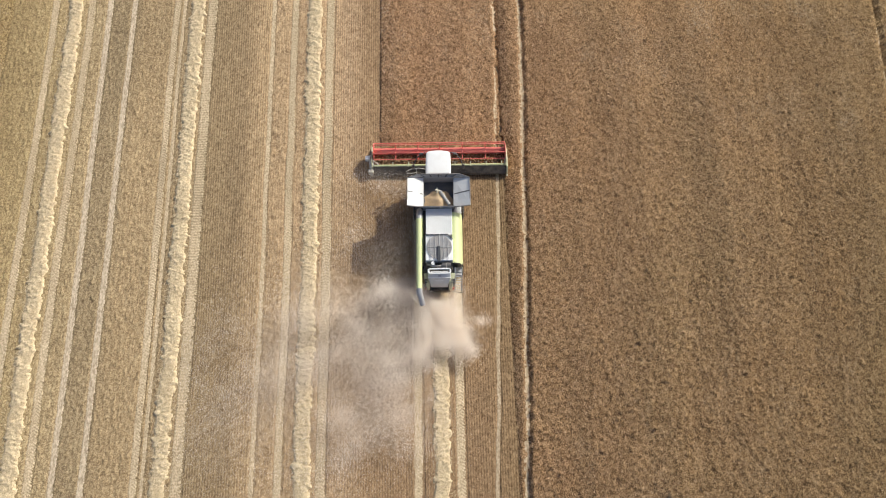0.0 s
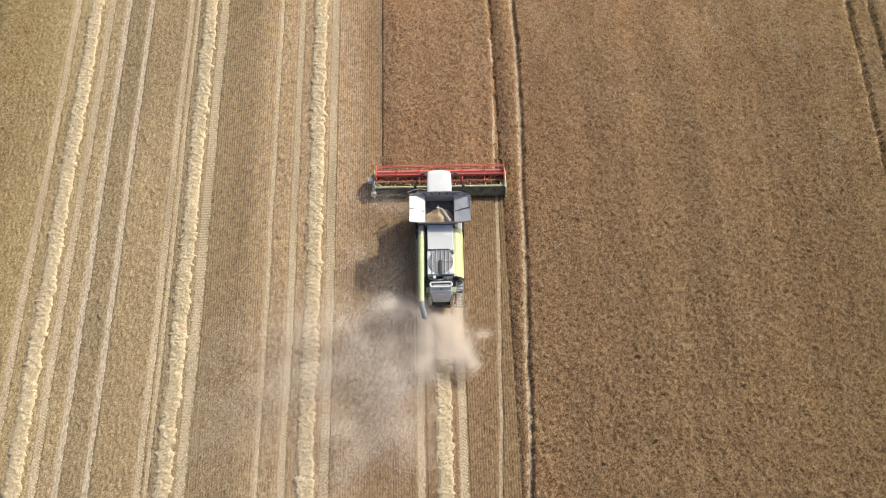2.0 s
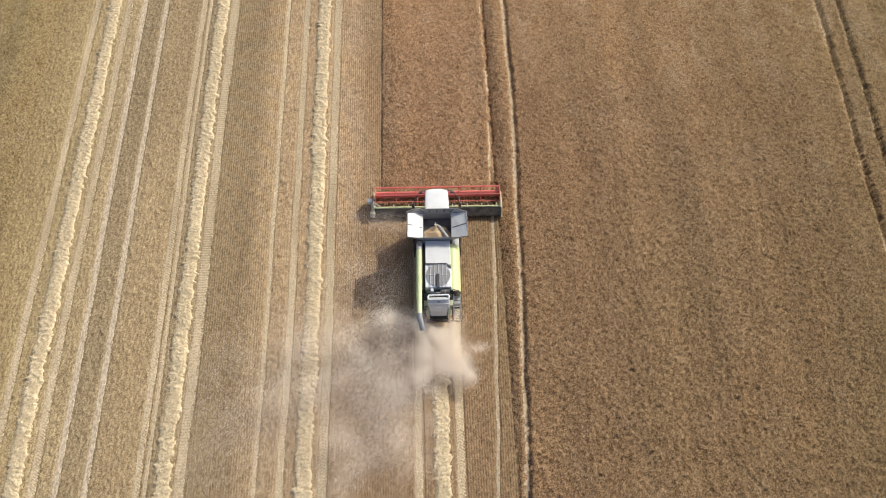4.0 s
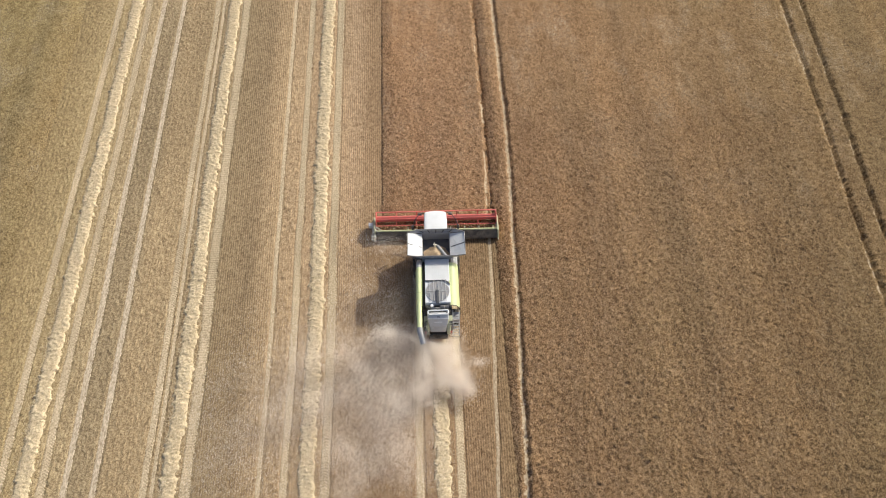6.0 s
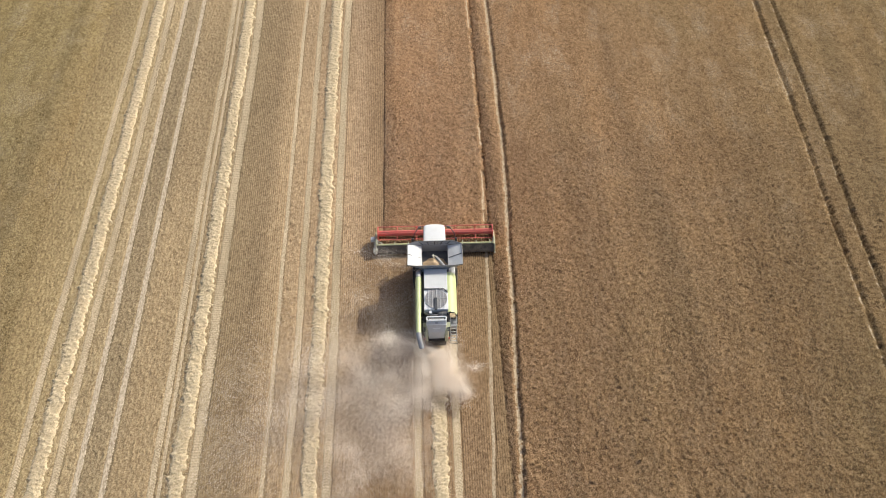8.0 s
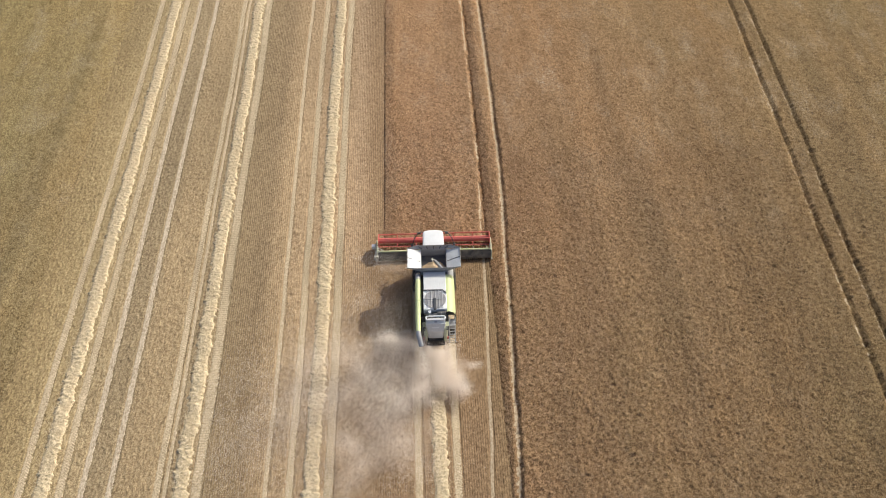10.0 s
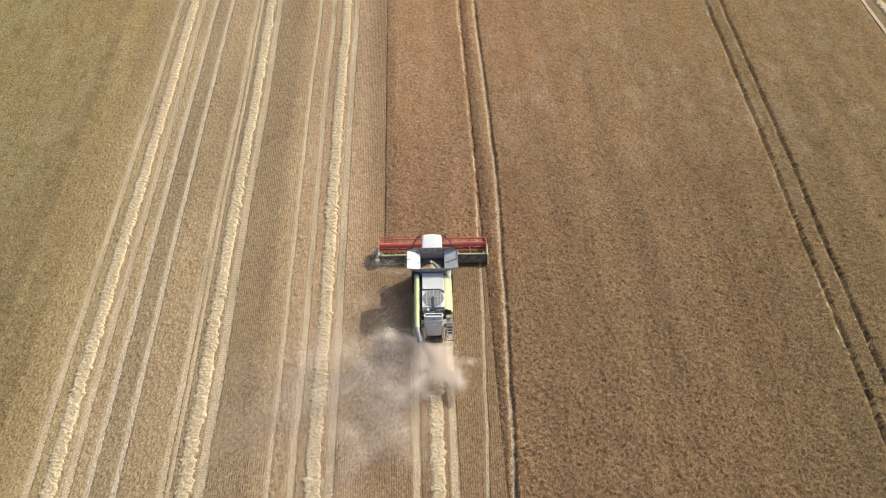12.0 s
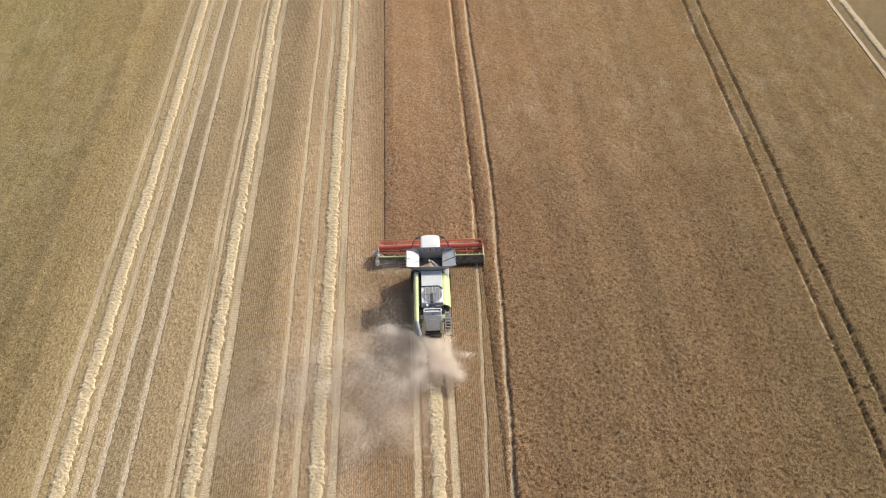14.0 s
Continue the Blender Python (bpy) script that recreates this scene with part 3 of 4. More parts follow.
def plate(corners, thick, bm=None):
    """A flat sheet of given corners and thickness."""
    own = bm or bmesh.new()
    c = [Vector(p) for p in corners]
    n = (c[1] - c[0]).cross(c[2] - c[0]).normalized() * thick / 2
    lo, hi = [own.verts.new(p - n) for p in c], [own.verts.new(p + n) for p in c]
    k = len(c)
    own.faces.new(lo[::-1]), own.faces.new(hi)
    for i in range(k):
        own.faces.new((lo[i], lo[(i + 1) % k], hi[(i + 1) % k], hi[i]))
    return own


def disc(cx, cy, z0, z1, r, sides=40, bm=None):
    return prism([(cx + r * math.cos(2 * math.pi * i / sides), cy + r * math.sin(2 * math.pi * i / sides)) for i in range(sides)], "z", z0, z1, bm)


def tyre(r, width, rim):
    """A lugged tyre round the x axis."""
    bm = bmesh.new()
    prof = [(rim, -width * 0.42), (r * 0.80, -width * 0.5), (r * 0.95, -width * 0.46), (r * 0.955, 0), (r * 0.95, width * 0.46), (r * 0.80, width * 0.5), (rim, width * 0.42)]
    n = 40
    rings = [[bm.verts.new((w, q * math.cos(a), q * math.sin(a))) for q, w in prof] for a in (2 * math.pi * i / n for i in range(n))]
    for a, b in zip(rings, rings[1:] + rings[:1]):
        for i in range(len(prof)):
            j = (i + 1) % len(prof)
            bm.faces.new((a[i], a[j], b[j], b[i]))
    for k in range(22):
        for s in (-1, 1):
            a = 2 * math.pi * (k + (0.5 if s > 0 else 0)) / 22
            m = Matrix.Rotation(a, 4, "X") @ Matrix.Translation((s * width * 0.24, 0, r * 0.975)) @ Matrix.Rotation(s * 0.6, 4, "Z") @ Matrix.Diagonal((width * 0.5, r * 0.075, r * 0.06, 1))
            bmesh.ops.create_cube(bm, size=1.0, matrix=m)
    return bm


def wheel(parent, x, y, r, width, outward):
    hub = new("wheel")
    hub.parent = parent
    hub.location = (x, y, r)
    part("tyre", tyre(r, width, r * 0.55), RUBBER, hub, "black lugged rubber tyre", True)
    bm = tube([(-width * 0.38, 0, 0), (width * 0.38, 0, 0)], r * 0.56, 28)
    part("rim", bm, CREAM, hub, "pale wheel rim", True)
    part("hub_cap", tube([(outward * width * 0.3, 0, 0), (outward * width * 0.45, 0, 0)], r * 0.2, 16), LIME, hub, "", True)


def combine_harvester():
    top = new("combine_harvester")
    top.matrix_basis = pose(0.06, 0, 0, 0, 0, -0.6)
    tagged(top, "lime green and white combine harvester with a red reel", "combine harvester")

    # running gear and hull
    for s in (-1, 1):
        wheel(top, s * 1.38, 0.35, 0.95, 0.72, s)
        wheel(top, s * 1.25, -4.05, 0.62, 0.48, s)
    part("front_axle", box(-1.05, 1.05, 0.1, 0.6, 0.75, 1.15, 0.05), DARK, top)
    part("rear_axle", box(-1.05, 1.05, -4.2, -3.9, 0.5, 0.74, 0.04), DARK, top)
    part("hull", prism([(1.35, 1.1), (1.35, 3.0), (-4.65, 3.0), (-5.6, 2.2), (-5.6, 1.25), (-4.6, 0.74), (-3.4, 0.72), (-2.6, 0.95), (-0.8, 0.9), (0.1, 1.1)], "x", -0.98, 0.98, None, 0.03), DARK, top, "dusty dark grey hull")

    # feeder house and cab
    part("feeder_house", prism([(1.35, 1.25), (1.35, 2.05), (3.35, 0.98), (3.35, 0.35)], "x", -0.72, 0.72, None, 0.03), DARK, top)
    part("cab_floor", box(-0.84, 0.84, 1.38, 2.75, 1.95, 2.12, 0.03), DARK, top)
    part("cab_pillar", box(-0.84, -0.76, 1.4, 1.5, 2.1, 3.7, 0.01), BLACK, top)
    part("cab_pillar", box(0.76, 0.84, 1.4, 1.5, 2.1, 3.7, 0.01), BLACK, top)
    part("cab_pillar", tube([(-0.8, 2.7, 2.1), (-0.8, 2.85, 3.7)], 0.04, 8), BLACK, top)
    part("cab_pillar", tube([(0.8, 2.7, 2.1), (0.8, 2.85, 3.7)], 0.04, 8), BLACK, top)
    part("cab_rear_wall", box(-0.82, 0.82, 1.36, 1.41, 2.1, 3.7, 0.01), DARK, top)
    part("windscreen", plate([(-0.78, 2.72, 2.12), (0.78, 2.72, 2.12), (0.78, 2.87, 3.66), (-0.78, 2.87, 3.66)], 0.012), GLASS, top)
    for s in (-1, 1):
        part("side_window", plate([(s * 0.80, 1.5, 2.12), (s * 0.80, 2.66, 2.12), (s * 0.80, 2.82, 3.66), (s * 0.80, 1.5, 3.66)], 0.012), GLASS, top)
    part("driver_seat", box(-0.25, 0.25, 1.7, 2.15, 2.12, 2.62, 0.06), BLACK, top)
    # roof: a pillow with rounded front corners
    bm = bmesh.new()
    outline = [(-0.85, 1.42), (0.85, 1.42), (0.85, 2.1), (0.83, 2.75)]
    outline += [(0.58 + 0.24 * math.cos(a), 2.93 + 0.24 * math.sin(a)) for a in (math.pi / 2 * k / 5 for k in range(6))]
    outline += [(0.25, 3.225), (0.0, 3.235), (-0.25, 3.225)]
    outline += [(-0.58 - 0.24 * math.sin(a), 2.93 + 0.24 * math.cos(a)) for a in (math.pi / 2 * k / 5 for k in range(6))]
    outline += [(-0.83, 2.75), (-0.85, 2.1)]
    rings = []
    for inset, z in ((0.04, 3.66), (0.0, 3.70), (0.0, 3.80), (0.03, 3.86), (0.10, 3.895), (0.25, 3.91)):
        fx, fy = 1 - inset / 0.85, 1 - inset / 0.92
        rings.append([bm.verts.new((x * fx, 2.33 + (y - 2.33) * fy, z)) for x, y in outline])
    for a, b in zip(rings, rings[1:]):
        for i in range(len(outline)):
            j = (i + 1) % len(outline)
            bm.faces.new((a[i], a[j], b[j], b[i]))
    bm.faces.new(rings[0][::-1])
    bm.faces.new(rings[-1])
    roof = part("cab_roof", bm, WHITE, top, "white rounded cab roof", True)
    part("roof_rail", box(-0.72, 0.72, 1.46, 1.54, 3.89, 3.94, 0.015), LIGHT, roof)
    for s in (-1, 1):
        part("work_lamp", tube([(s * 0.6, 3.10, 3.72), (s * 0.6, 3.17, 3.72)], 0.06, 12), LIGHT, roof, "round work lamp")
        arm = part("mirror_arm", tube([(s * 0.62, 2.98, 3.70), (s * 0.90, 3.05, 3.86), (s * 1.22, 2.96, 3.78), (s * 1.52, 2.72, 3.40), (s * 1.68, 2.58, 2.85)], 0.034, 8), DARK, top, "", True)
        part("mirror", box(s * 1.70 - 0.10, s * 1.70 + 0.10, 2.54, 2.66, 2.35, 2.85, 0.03), DARK, arm, "dark mirror housing")
        part("lamp_housing", box(s * 1.12 - 0.13, s * 1.12 + 0.13, 2.93, 3.08, 3.66, 3.84, 0.04), DARK, arm)
    for s in (-1, 1):
        part("platform", box(min(s * 0.86, s * 1.5), max(s * 0.86, s * 1.5), 1.35, 2.3, 1.9, 1.98, 0.01), DARK, top)
    rail = part("hand_rail", tube([(-1.5, 2.28, 1.98), (-1.5, 2.28, 2.95), (-1.5, 1.6, 2.95), (-1.5, 1.4, 1.98)], 0.02, 8), CREAM, top)
    part("boarding_ladder", tube([(-1.52, 1.5, 1.95), (-1.62, 1.5, 0.55)], 0.025, 8), STEEL, top)
    part("boarding_ladder", tube([(-1.52, 1.95, 1.95), (-1.62, 1.95, 0.55)], 0.025, 8), STEEL, top)
    for k in range(5):
        part("step", box(-1.68, -1.50, 1.5, 1.95, 0.6 + 0.28 * k, 0.63 + 0.28 * k, 0.005), STEEL, top)
    part("hydraulic_hose", tube([(-0.75, 2.75, 1.75), (-1.35, 2.95, 1.62), (-1.9, 2.95, 1.45), (-2.25, 2.85, 1.3), (-2.15, 2.72, 1.25), (-1.7, 2.72, 1.3), (-1.45, 2.85, 1.2)], 0.028, 8), CREAM, top, "pale looped hydraulic hose", True)

    # grain tank
    part("tank_wall", box(-1.05, 1.05, 1.24, 1.31, 2.9, 3.86, 0.01), MID, top)
    part("tank_wall", box(-1.05, 1.05, -0.92, -0.85, 2.9, 3.72, 0.01), MID, top)
    part("tank_wall", box(-1.05, -0.98, -0.85, 1.24, 2.9, 3.72, 0.01), MID, top)
    part("tank_wall", box(0.98, 1.05, -0.85, 1.24, 2.9, 3.72, 0.01), MID, top)
    for s in (-1, 1):
        flap = part("tank_flap", plate([(s * 1.02, 1.22, 3.74), (s * 2.06, 1.03, 4.22), (s * 2.06, -0.94, 4.30), (s * 1.02, -0.88, 3.70)], 0.025), PEARL, top, "light grey tipped-out side flap of the grain tank")
        part("stiffener", plate([(s * 1.06, 0.10, 3.745), (s * 2.03, 0.12, 4.27), (s * 2.03, 0.06, 4.27), (s * 1.06, 0.04, 3.745)], 0.03), DARK, flap)
        part("flap_rim", box(min(s * 2.03, s * 2.09), max(s * 2.03, s * 2.09), -0.95, 1.04, 4.20, 4.29, 0.015), RIM, flap)
        part("corner_gusset", plate([(s * 1.02, 1.27, 3.80), (s * 1.40, 1.30, 4.20), (s * 2.04, 1.04, 4.21)], 0.02), SLATE, top)
        part("corner_gusset", plate([(s * 1.02, -0.89, 3.70), (s * 1.40, -1.04, 4.28), (s * 2.04, -0.95, 4.28)], 0.02), SLATE, top)
    front = part("tank_flap", plate([(-1.02, 1.28, 3.82), (1.02, 1.28, 3.82), (1.40, 1.31, 4.20), (-1.40, 1.31, 4.20)], 0.025), SLATE, top, "grey front flap of the grain tank")
    for k in range(5):
        x = -0.9 + 0.45 * k
        part("rib", plate([(x - 0.03, 1.265, 3.84), (x + 0.03, 1.265, 3.84), (x * 1.3 + 0.03, 1.29, 4.17), (x * 1.3 - 0.03, 1.29, 4.17)], 0.05), DARK, front)
    part("flap_rim", tube([(-2.05, 1.04, 4.22), (-1.40, 1.31, 4.21), (1.40, 1.31, 4.21), (2.05, 1.04, 4.22)], 0.035, 8), RIM, front)
    rear = part("tank_flap", plate([(-1.02, -0.89, 3.68), (1.02, -0.89, 3.68), (1.40, -1.04, 4.28), (-1.40, -1.04, 4.28)], 0.025), SLATE, top, "grey rear flap of the grain tank")
    part("flap_rim", tube([(-2.05, -0.95, 4.29), (-1.40, -1.04, 4.29), (1.40, -1.04, 4.29), (2.05, -0.95, 4.29)], 0.04, 8), RIM, rear)
    # heap of grain
    bm = bmesh.new()
    n = 22
    grid = [[None] * n for _ in range(n)]
    for i in range(n):
        for j in range(n):
            x, y = -0.97 + 1.94 * i / (n - 1), -0.84 + 2.06 * j / (n - 1)
            cone = 3.60 - 0.62 * math.hypot(x - 0.02, (y + 0.25) * 1.1) + 0.16 * math.exp(-((x - 0.0) ** 2 + (y - 0.35) ** 2) / 0.05)
            grid[i][j] = bm.verts.new((x, y, max(cone, 2.9) + 0.07 * noise.noise((x * 3, y * 3, 1.0)) + 0.03 * noise.noise((x * 9, y * 9, 1.0))))
    for i in range(n - 1):
        for j in range(n - 1):
            bm.faces.new((grid[i][j], grid[i + 1][j], grid[i + 1][j + 1], grid[i][j + 1]))
    part("heaped_grain", bm, GRAIN, top, "golden heap of threshed grain", True)
    part("filling_auger", tube([(0.10, 0.42, 3.35), (0.72, -0.62, 3.52)], 0.12, 12), MID, top, "grey auger tube lying in the tank", True)
    part("auger_mouth", tube([(-0.22, 0.46, 3.52), (0.10, 0.44, 3.42)], 0.05, 10), CREAM, top)
    part("auger_mouth", tube([(-0.10, 0.25, 3.50), (-0.10, 0.62, 3.50)], 0.035, 8), CREAM, top)

    # upper deck behind the tank
    deck = part("engine_deck", box(-0.86, 0.86, -2.80, -0.96, 3.0, 3.74, 0.02), WHITE, top, "white ribbed deck")
    for k in range(13):
        x = -0.80 + 1.60 * k / 12
        part("rib", box(x - 0.03, x + 0.03, -2.74, -1.0, 3.735, 3.775, 0.0), WHITE, deck)
    part("deck_shoulder", box(-1.02, -0.86, -4.65, -0.95, 3.0, 3.36, 0.03), BLACK, top)
    part("deck_shoulder", box(0.86, 1.0, -1.35, -0.95, 3.0, 3.62, 0.03), DARK, top)
    # radiator housing with its rotary screen
    house = part("radiator_housing", prism([(-0.88, -4.60), (0.88, -4.60), (0.88, -3.12), (0.58, -2.82), (-0.88, -2.82)], "z", 3.0, 3.88, None, 0.025), WHITE, top, "white radiator housing")
    part("rotary_screen", disc(0.0, -3.72, 3.875, 3.935, 0.80), MESHY, house, "round grey dust screen")
    part("screen_ring", tube([(0.82 * math.cos(a), -3.72 + 0.82 * math.sin(a), 3.90) for a in (2 * math.pi * k / 40 for k in range(41))], 0.025, 6, None, False), LIGHT, house)
    for x in (-0.54, -0.27, 0.03, 0.30, 0.57):
        part("screen_bar", box(x - 0.018, x + 0.018, -4.54, -2.86, 3.945, 3.985, 0.0), LIGHT, house)
    part("screen_bar", box(-0.86, 0.60, -2.90, -2.83, 3.885, 3.99, 0.01), DARK, house)
    part("screen_bar", plate([(0.58, -2.84, 3.93), (0.88, -3.14, 3.93), (0.86, -3.20, 3.93), (0.54, -2.88, 3.93)], 0.09), DARK, house)
    part("screen_bar", box(-0.75, 0.75, -3.74, -3.70, 3.94, 3.97, 0.0), MID, house)
    part("suction_duct", box(-0.12, 0.08, -4.72, -3.66, 3.94, 4.04, 0.02), DUCT, house, "black suction duct")
    # engine bay
    part("engine_block", box(-0.86, 0.86, -5.12, -4.62, 3.0, 3.42, 0.03), BLACK, top)
    part("coolant_tank", tube([(-0.42, -4.76, 3.42), (-0.42, -4.76, 3.80)], 0.12, 14), WHITE, top, "white coolant tank", True)
    part("air_filter", tube([(0.16, -4.84, 3.62), (0.76, -4.84, 3.62)], 0.17, 16), DARK, top, "dark grey air filter canister", True)
    part("filter_band", tube([(0.42, -4.84, 3.62), (0.48, -4.84, 3.62)], 0.18, 16), STEEL, top)
    part("exhaust_pipe", tube([(-0.80, -4.70, 3.45), (-0.45, -4.92, 3.66), (0.05, -4.92, 3.64), (0.16, -4.86, 3.62)], 0.07, 10), STEEL, top, "bent metal pipe", True)
    part("hose", tube([(-0.78, -5.02, 3.42), (-0.3, -5.05, 3.58), (0.4, -5.06, 3.55), (0.8, -4.98, 3.42)], 0.04, 8), BLACK, top, "", True)
    part("fuel_cap", tube([(-0.70, -4.72, 3.40), (-0.70, -4.72, 3.52)], 0.06, 10), STEEL, top)

    # rear hood
    hood = part("rear_hood", prism([(-5.14, 3.0), (-5.14, 3.66), (-5.36, 3.68), (-5.62, 3.46), (-5.86, 2.75), (-5.78, 1.7), (-5.5, 1.6)], "x", -0.76, 0.72, None, 0.06), PEARL, top, "light grey rear hood")
    for v in hood.data.vertices:
        v.co.x *= 1 - 0.24 * min(max((3.44 - v.co.z) / 0.82, 0), 1)
    part("hood_slot", box(-0.62, 0.60, -5.33, -5.17, 3.672, 3.695, 0.01), BLACK, hood)
    part("slot_liner", box(-0.56, 0.54, -5.345, -5.27, 3.676, 3.70, 0.01), LIGHT, hood)
    part("hood_rim", tube([(-0.64, -5.42, 3.69), (-0.72, -5.34, 3.70), (-0.72, -5.18, 3.69), (-0.66, -5.11, 3.69), (0.64, -5.11, 3.69), (0.70, -5.18, 3.69), (0.70, -5.34, 3.70), (0.62, -5.42, 3.69), (-0.64, -5.42, 3.69)], 0.055, 10), WHITE, hood, "", True)
    part("emblem", plate([(-0.10, -5.50, 3.60), (0.10, -5.50, 3.60), (0.10, -5.60, 3.52), (-0.10, -5.60, 3.52)], 0.012), MID, hood)
    part("hood_seam", tube([(-0.76, -5.63, 3.45), (0.72, -5.63, 3.45)], 0.03, 6), WHITE, hood)
    part("plain_lettering", plate([(-0.28, -5.725, 3.16), (0.24, -5.725, 3.16), (0.24, -5.757, 3.07), (-0.28, -5.757, 3.07)], 0.02), WHITE, hood, "pale bar of unreadable lettering")
    for s in (-1, 1):
        x0, x1 = sorted((s * 0.74 - 0.02, s * 1.0))
        cheek = part("hood_cheek", prism([(-5.2, 1.5), (-5.2, 3.1), (-5.75, 2.9), (-5.98, 2.45), (-5.9, 1.5)], "x", x0, x1, None, 0.05), PALE_LIME, top, "dusty pale lime rear corner panel")
        for v in cheek.data.vertices:
            v.co.x *= 1 - 0.20 * min(max((-5.35 - v.co.y) / 0.6, 0), 1)
        for k in range(3):
            part("louvre", box(x0 + 0.04, x1 - 0.02, -5.62 - 0.08 * k, -5.58 - 0.08 * k, 2.90 - 0.07 * k, 3.02 - 0.07 * k, 0.0), DARK, cheek)
        part("tail_lamp", box(s * 0.90 - 0.06, s * 0.90 + 0.06, -5.98, -5.92, 1.9, 2.15, 0.01), RED, cheek)

    # curved side panels
    arc = [(0.90, 3.70), (1.12, 3.68), (1.30, 3.58), (1.45, 3.38), (1.53, 3.05), (1.56, 2.5), (1.55, 1.55)]
    for s in (-1, 1):
        use = arc if s > 0 else [(1.08, 3.28), (1.25, 3.26), (1.40, 3.12), (1.50, 2.9), (1.54, 2.5), (1.53, 1.55)]
        inner = [(x - 0.05, z - 0.03) for x, z in use[::-1]]
        prof = [(s * x, z) for x, z in use + inner]
        panel = part("side_panel", prism(prof, "y", -4.72, -1.22), LIME, top, "smooth lime green side panel", True)
        part("panel_seam", box(min(s * 1.545, s * 1.575), max(s * 1.545, s * 1.575), -3.02, -2.98, 1.6, 2.5, 0.0), DARK, panel)
        part("lower_guard", box(min(s * 1.0, s * 1.45), max(s * 1.0, s * 1.45), -3.2, -0.95, 1.0, 1.6, 0.04), DARK, top)
        part("front_cover", box(min(s * 1.0, s * 1.5), max(s * 1.0, s * 1.5), -1.2, 0.95, 2.0, 3.3, 0.06), LIGHT if s > 0 else DARK, top)
    part("panel_edge", tube([(0.95, -4.72, 3.71), (1.32, -4.74, 3.58), (1.55, -4.76, 3.05)], 0.03, 8), BLACK, top)

    # unloading auger folded back along the side
    aug = part("unloading_auger", tube([(-1.28, -1.62, 3.66), (-1.29, -3.0, 3.66), (-1.30, -6.42, 3.62)], 0.185, 18), LIME, top, "lime green folded unloading auger tube", True)
    part("auger_elbow", tube([(-1.18, -0.98, 3.05), (-1.25, -1.02, 3.45), (-1.28, -1.28, 3.64), (-1.28, -1.66, 3.66)], 0.20, 16), MID, aug, "grey auger elbow", True)
    part("auger_flange", tube([(-1.29, -3.66, 3.655), (-1.29, -3.72, 3.655)], 0.205, 18), LIME, aug)
    part("auger_spout", tube([(-1.30, -6.38, 3.62), (-1.29, -6.62, 3.56), (-1.20, -6.95, 3.36), (-1.10, -7.28, 3.02)], [0.19, 0.19, 0.18, 0.19], 14), MID, aug, "blue-grey rubber spout", True)
    part("auger_cradle", box(-1.42, -1.0, -4.75, -4.6, 3.1, 3.48, 0.02), BLACK, top)

    # service ladder and platform at the back corner
    part("service_platform", box(0.92, 1.5, -5.0, -4.7, 2.55, 2.62, 0.01), LIGHT, top)
    part("service_box", box(0.98, 1.46, -5.22, -4.86, 2.1, 2.55, 0.04), MID, top)
    lad = part("service_ladder", tube([(1.02, -4.9, 3.3), (1.02, -5.35, 2.9), (1.02, -5.95, 1.4)], 0.03, 8), LIGHT, top, "dusty grey service ladder")
    part("stile", tube([(1.46, -4.9, 3.3), (1.46, -5.35, 2.9), (1.46, -5.95, 1.4)], 0.03, 8), LIGHT, lad)
    for k in range(6):
        u = k / 5
        part("rung", box(1.02, 1.46, -5.40 - 0.5 * u, -5.36 - 0.5 * u, 2.78 - 1.25 * u, 2.82 - 1.25 * u, 0.0), LIGHT, lad)
    part("ladder_hook", tube([(0.85, -6.0, 1.4), (1.55, -6.05, 1.4), (1.6, -5.98, 1.45)], 0.025, 8), BLACK, lad)
    part("guard_rail", tube([(1.5, -4.75, 3.0), (1.52, -4.75, 3.55), (1.52, -5.25, 3.5), (1.5, -5.3, 2.9)], 0.022, 8), BLACK, top)
    part("straw_chute", box(-0.7, 0.7, -5.9, -5.2, 0.85, 1.55, 0.05), BLACK, top)

    # cutting header
    head = part("header_floor", prism([(4.55, 0.16), (4.5, 0.22), (3.7, 0.26), (3.42, 0.55), (3.36, 0.55), (3.36, 0.14), (4.0, 0.12)], "x", -4.72, 4.82), STEEL, top, "worn steel cutting table")
    part("header_back", box(-4.72, 4.82, 3.40, 3.43, 0.2, 0.94, 0.01), PALE_LIME, head, "pale lime rear wall of the header")
    part("header_beam", box(-4.66, 4.80, 3.435, 3.545, 0.88, 1.0, 0.03), paint("dusty_lime_paint", (0.66, 0.69, 0.36), 0.45, 0.3), head, "pale lime top beam")
    part("rear_frame", prism([(3.398, 0.95), (3.398, 0.2), (2.98, 0.3), (3.02, 0.5)], "x", -4.62, 4.84, None, 0.015), paint("dusty_dark_steel", (0.085, 0.075, 0.065), 0.7, 0.45), head, "dusty dark underframe")
    for k in range(9):
        x = -4.3 + 1.1 * k
        if abs(x) > 1.0:
            part("bracket", box(x - 0.03, x + 0.03, 3.36, 3.72, 0.98, 1.04, 0.0), PALE_LIME, head)
    bm = tube([(-4.68, 3.80, 0.62), (4.78, 3.80, 0.62)], 0.20, 16)
    screw = part("intake_auger", bm, STEEL, head, "worn steel intake auger", True)
    bm = bmesh.new()
    for s in (-1, 1):
        last = None
        for k in range(121):
            a, x = s * 2 * math.pi * k / 15, s * (0.75 + 3.9 * k / 120)
            now = [bm.verts.new((x, 3.80 + q * math.cos(a), 0.62 + q * math.sin(a))) for q in (0.19, 0.32)]
            if last:
                bm.faces.new((last[0], last[1], now[1], now[0]))
            last = now
    part("auger_flight", bm, STEEL, screw)
    bm = bmesh.new()
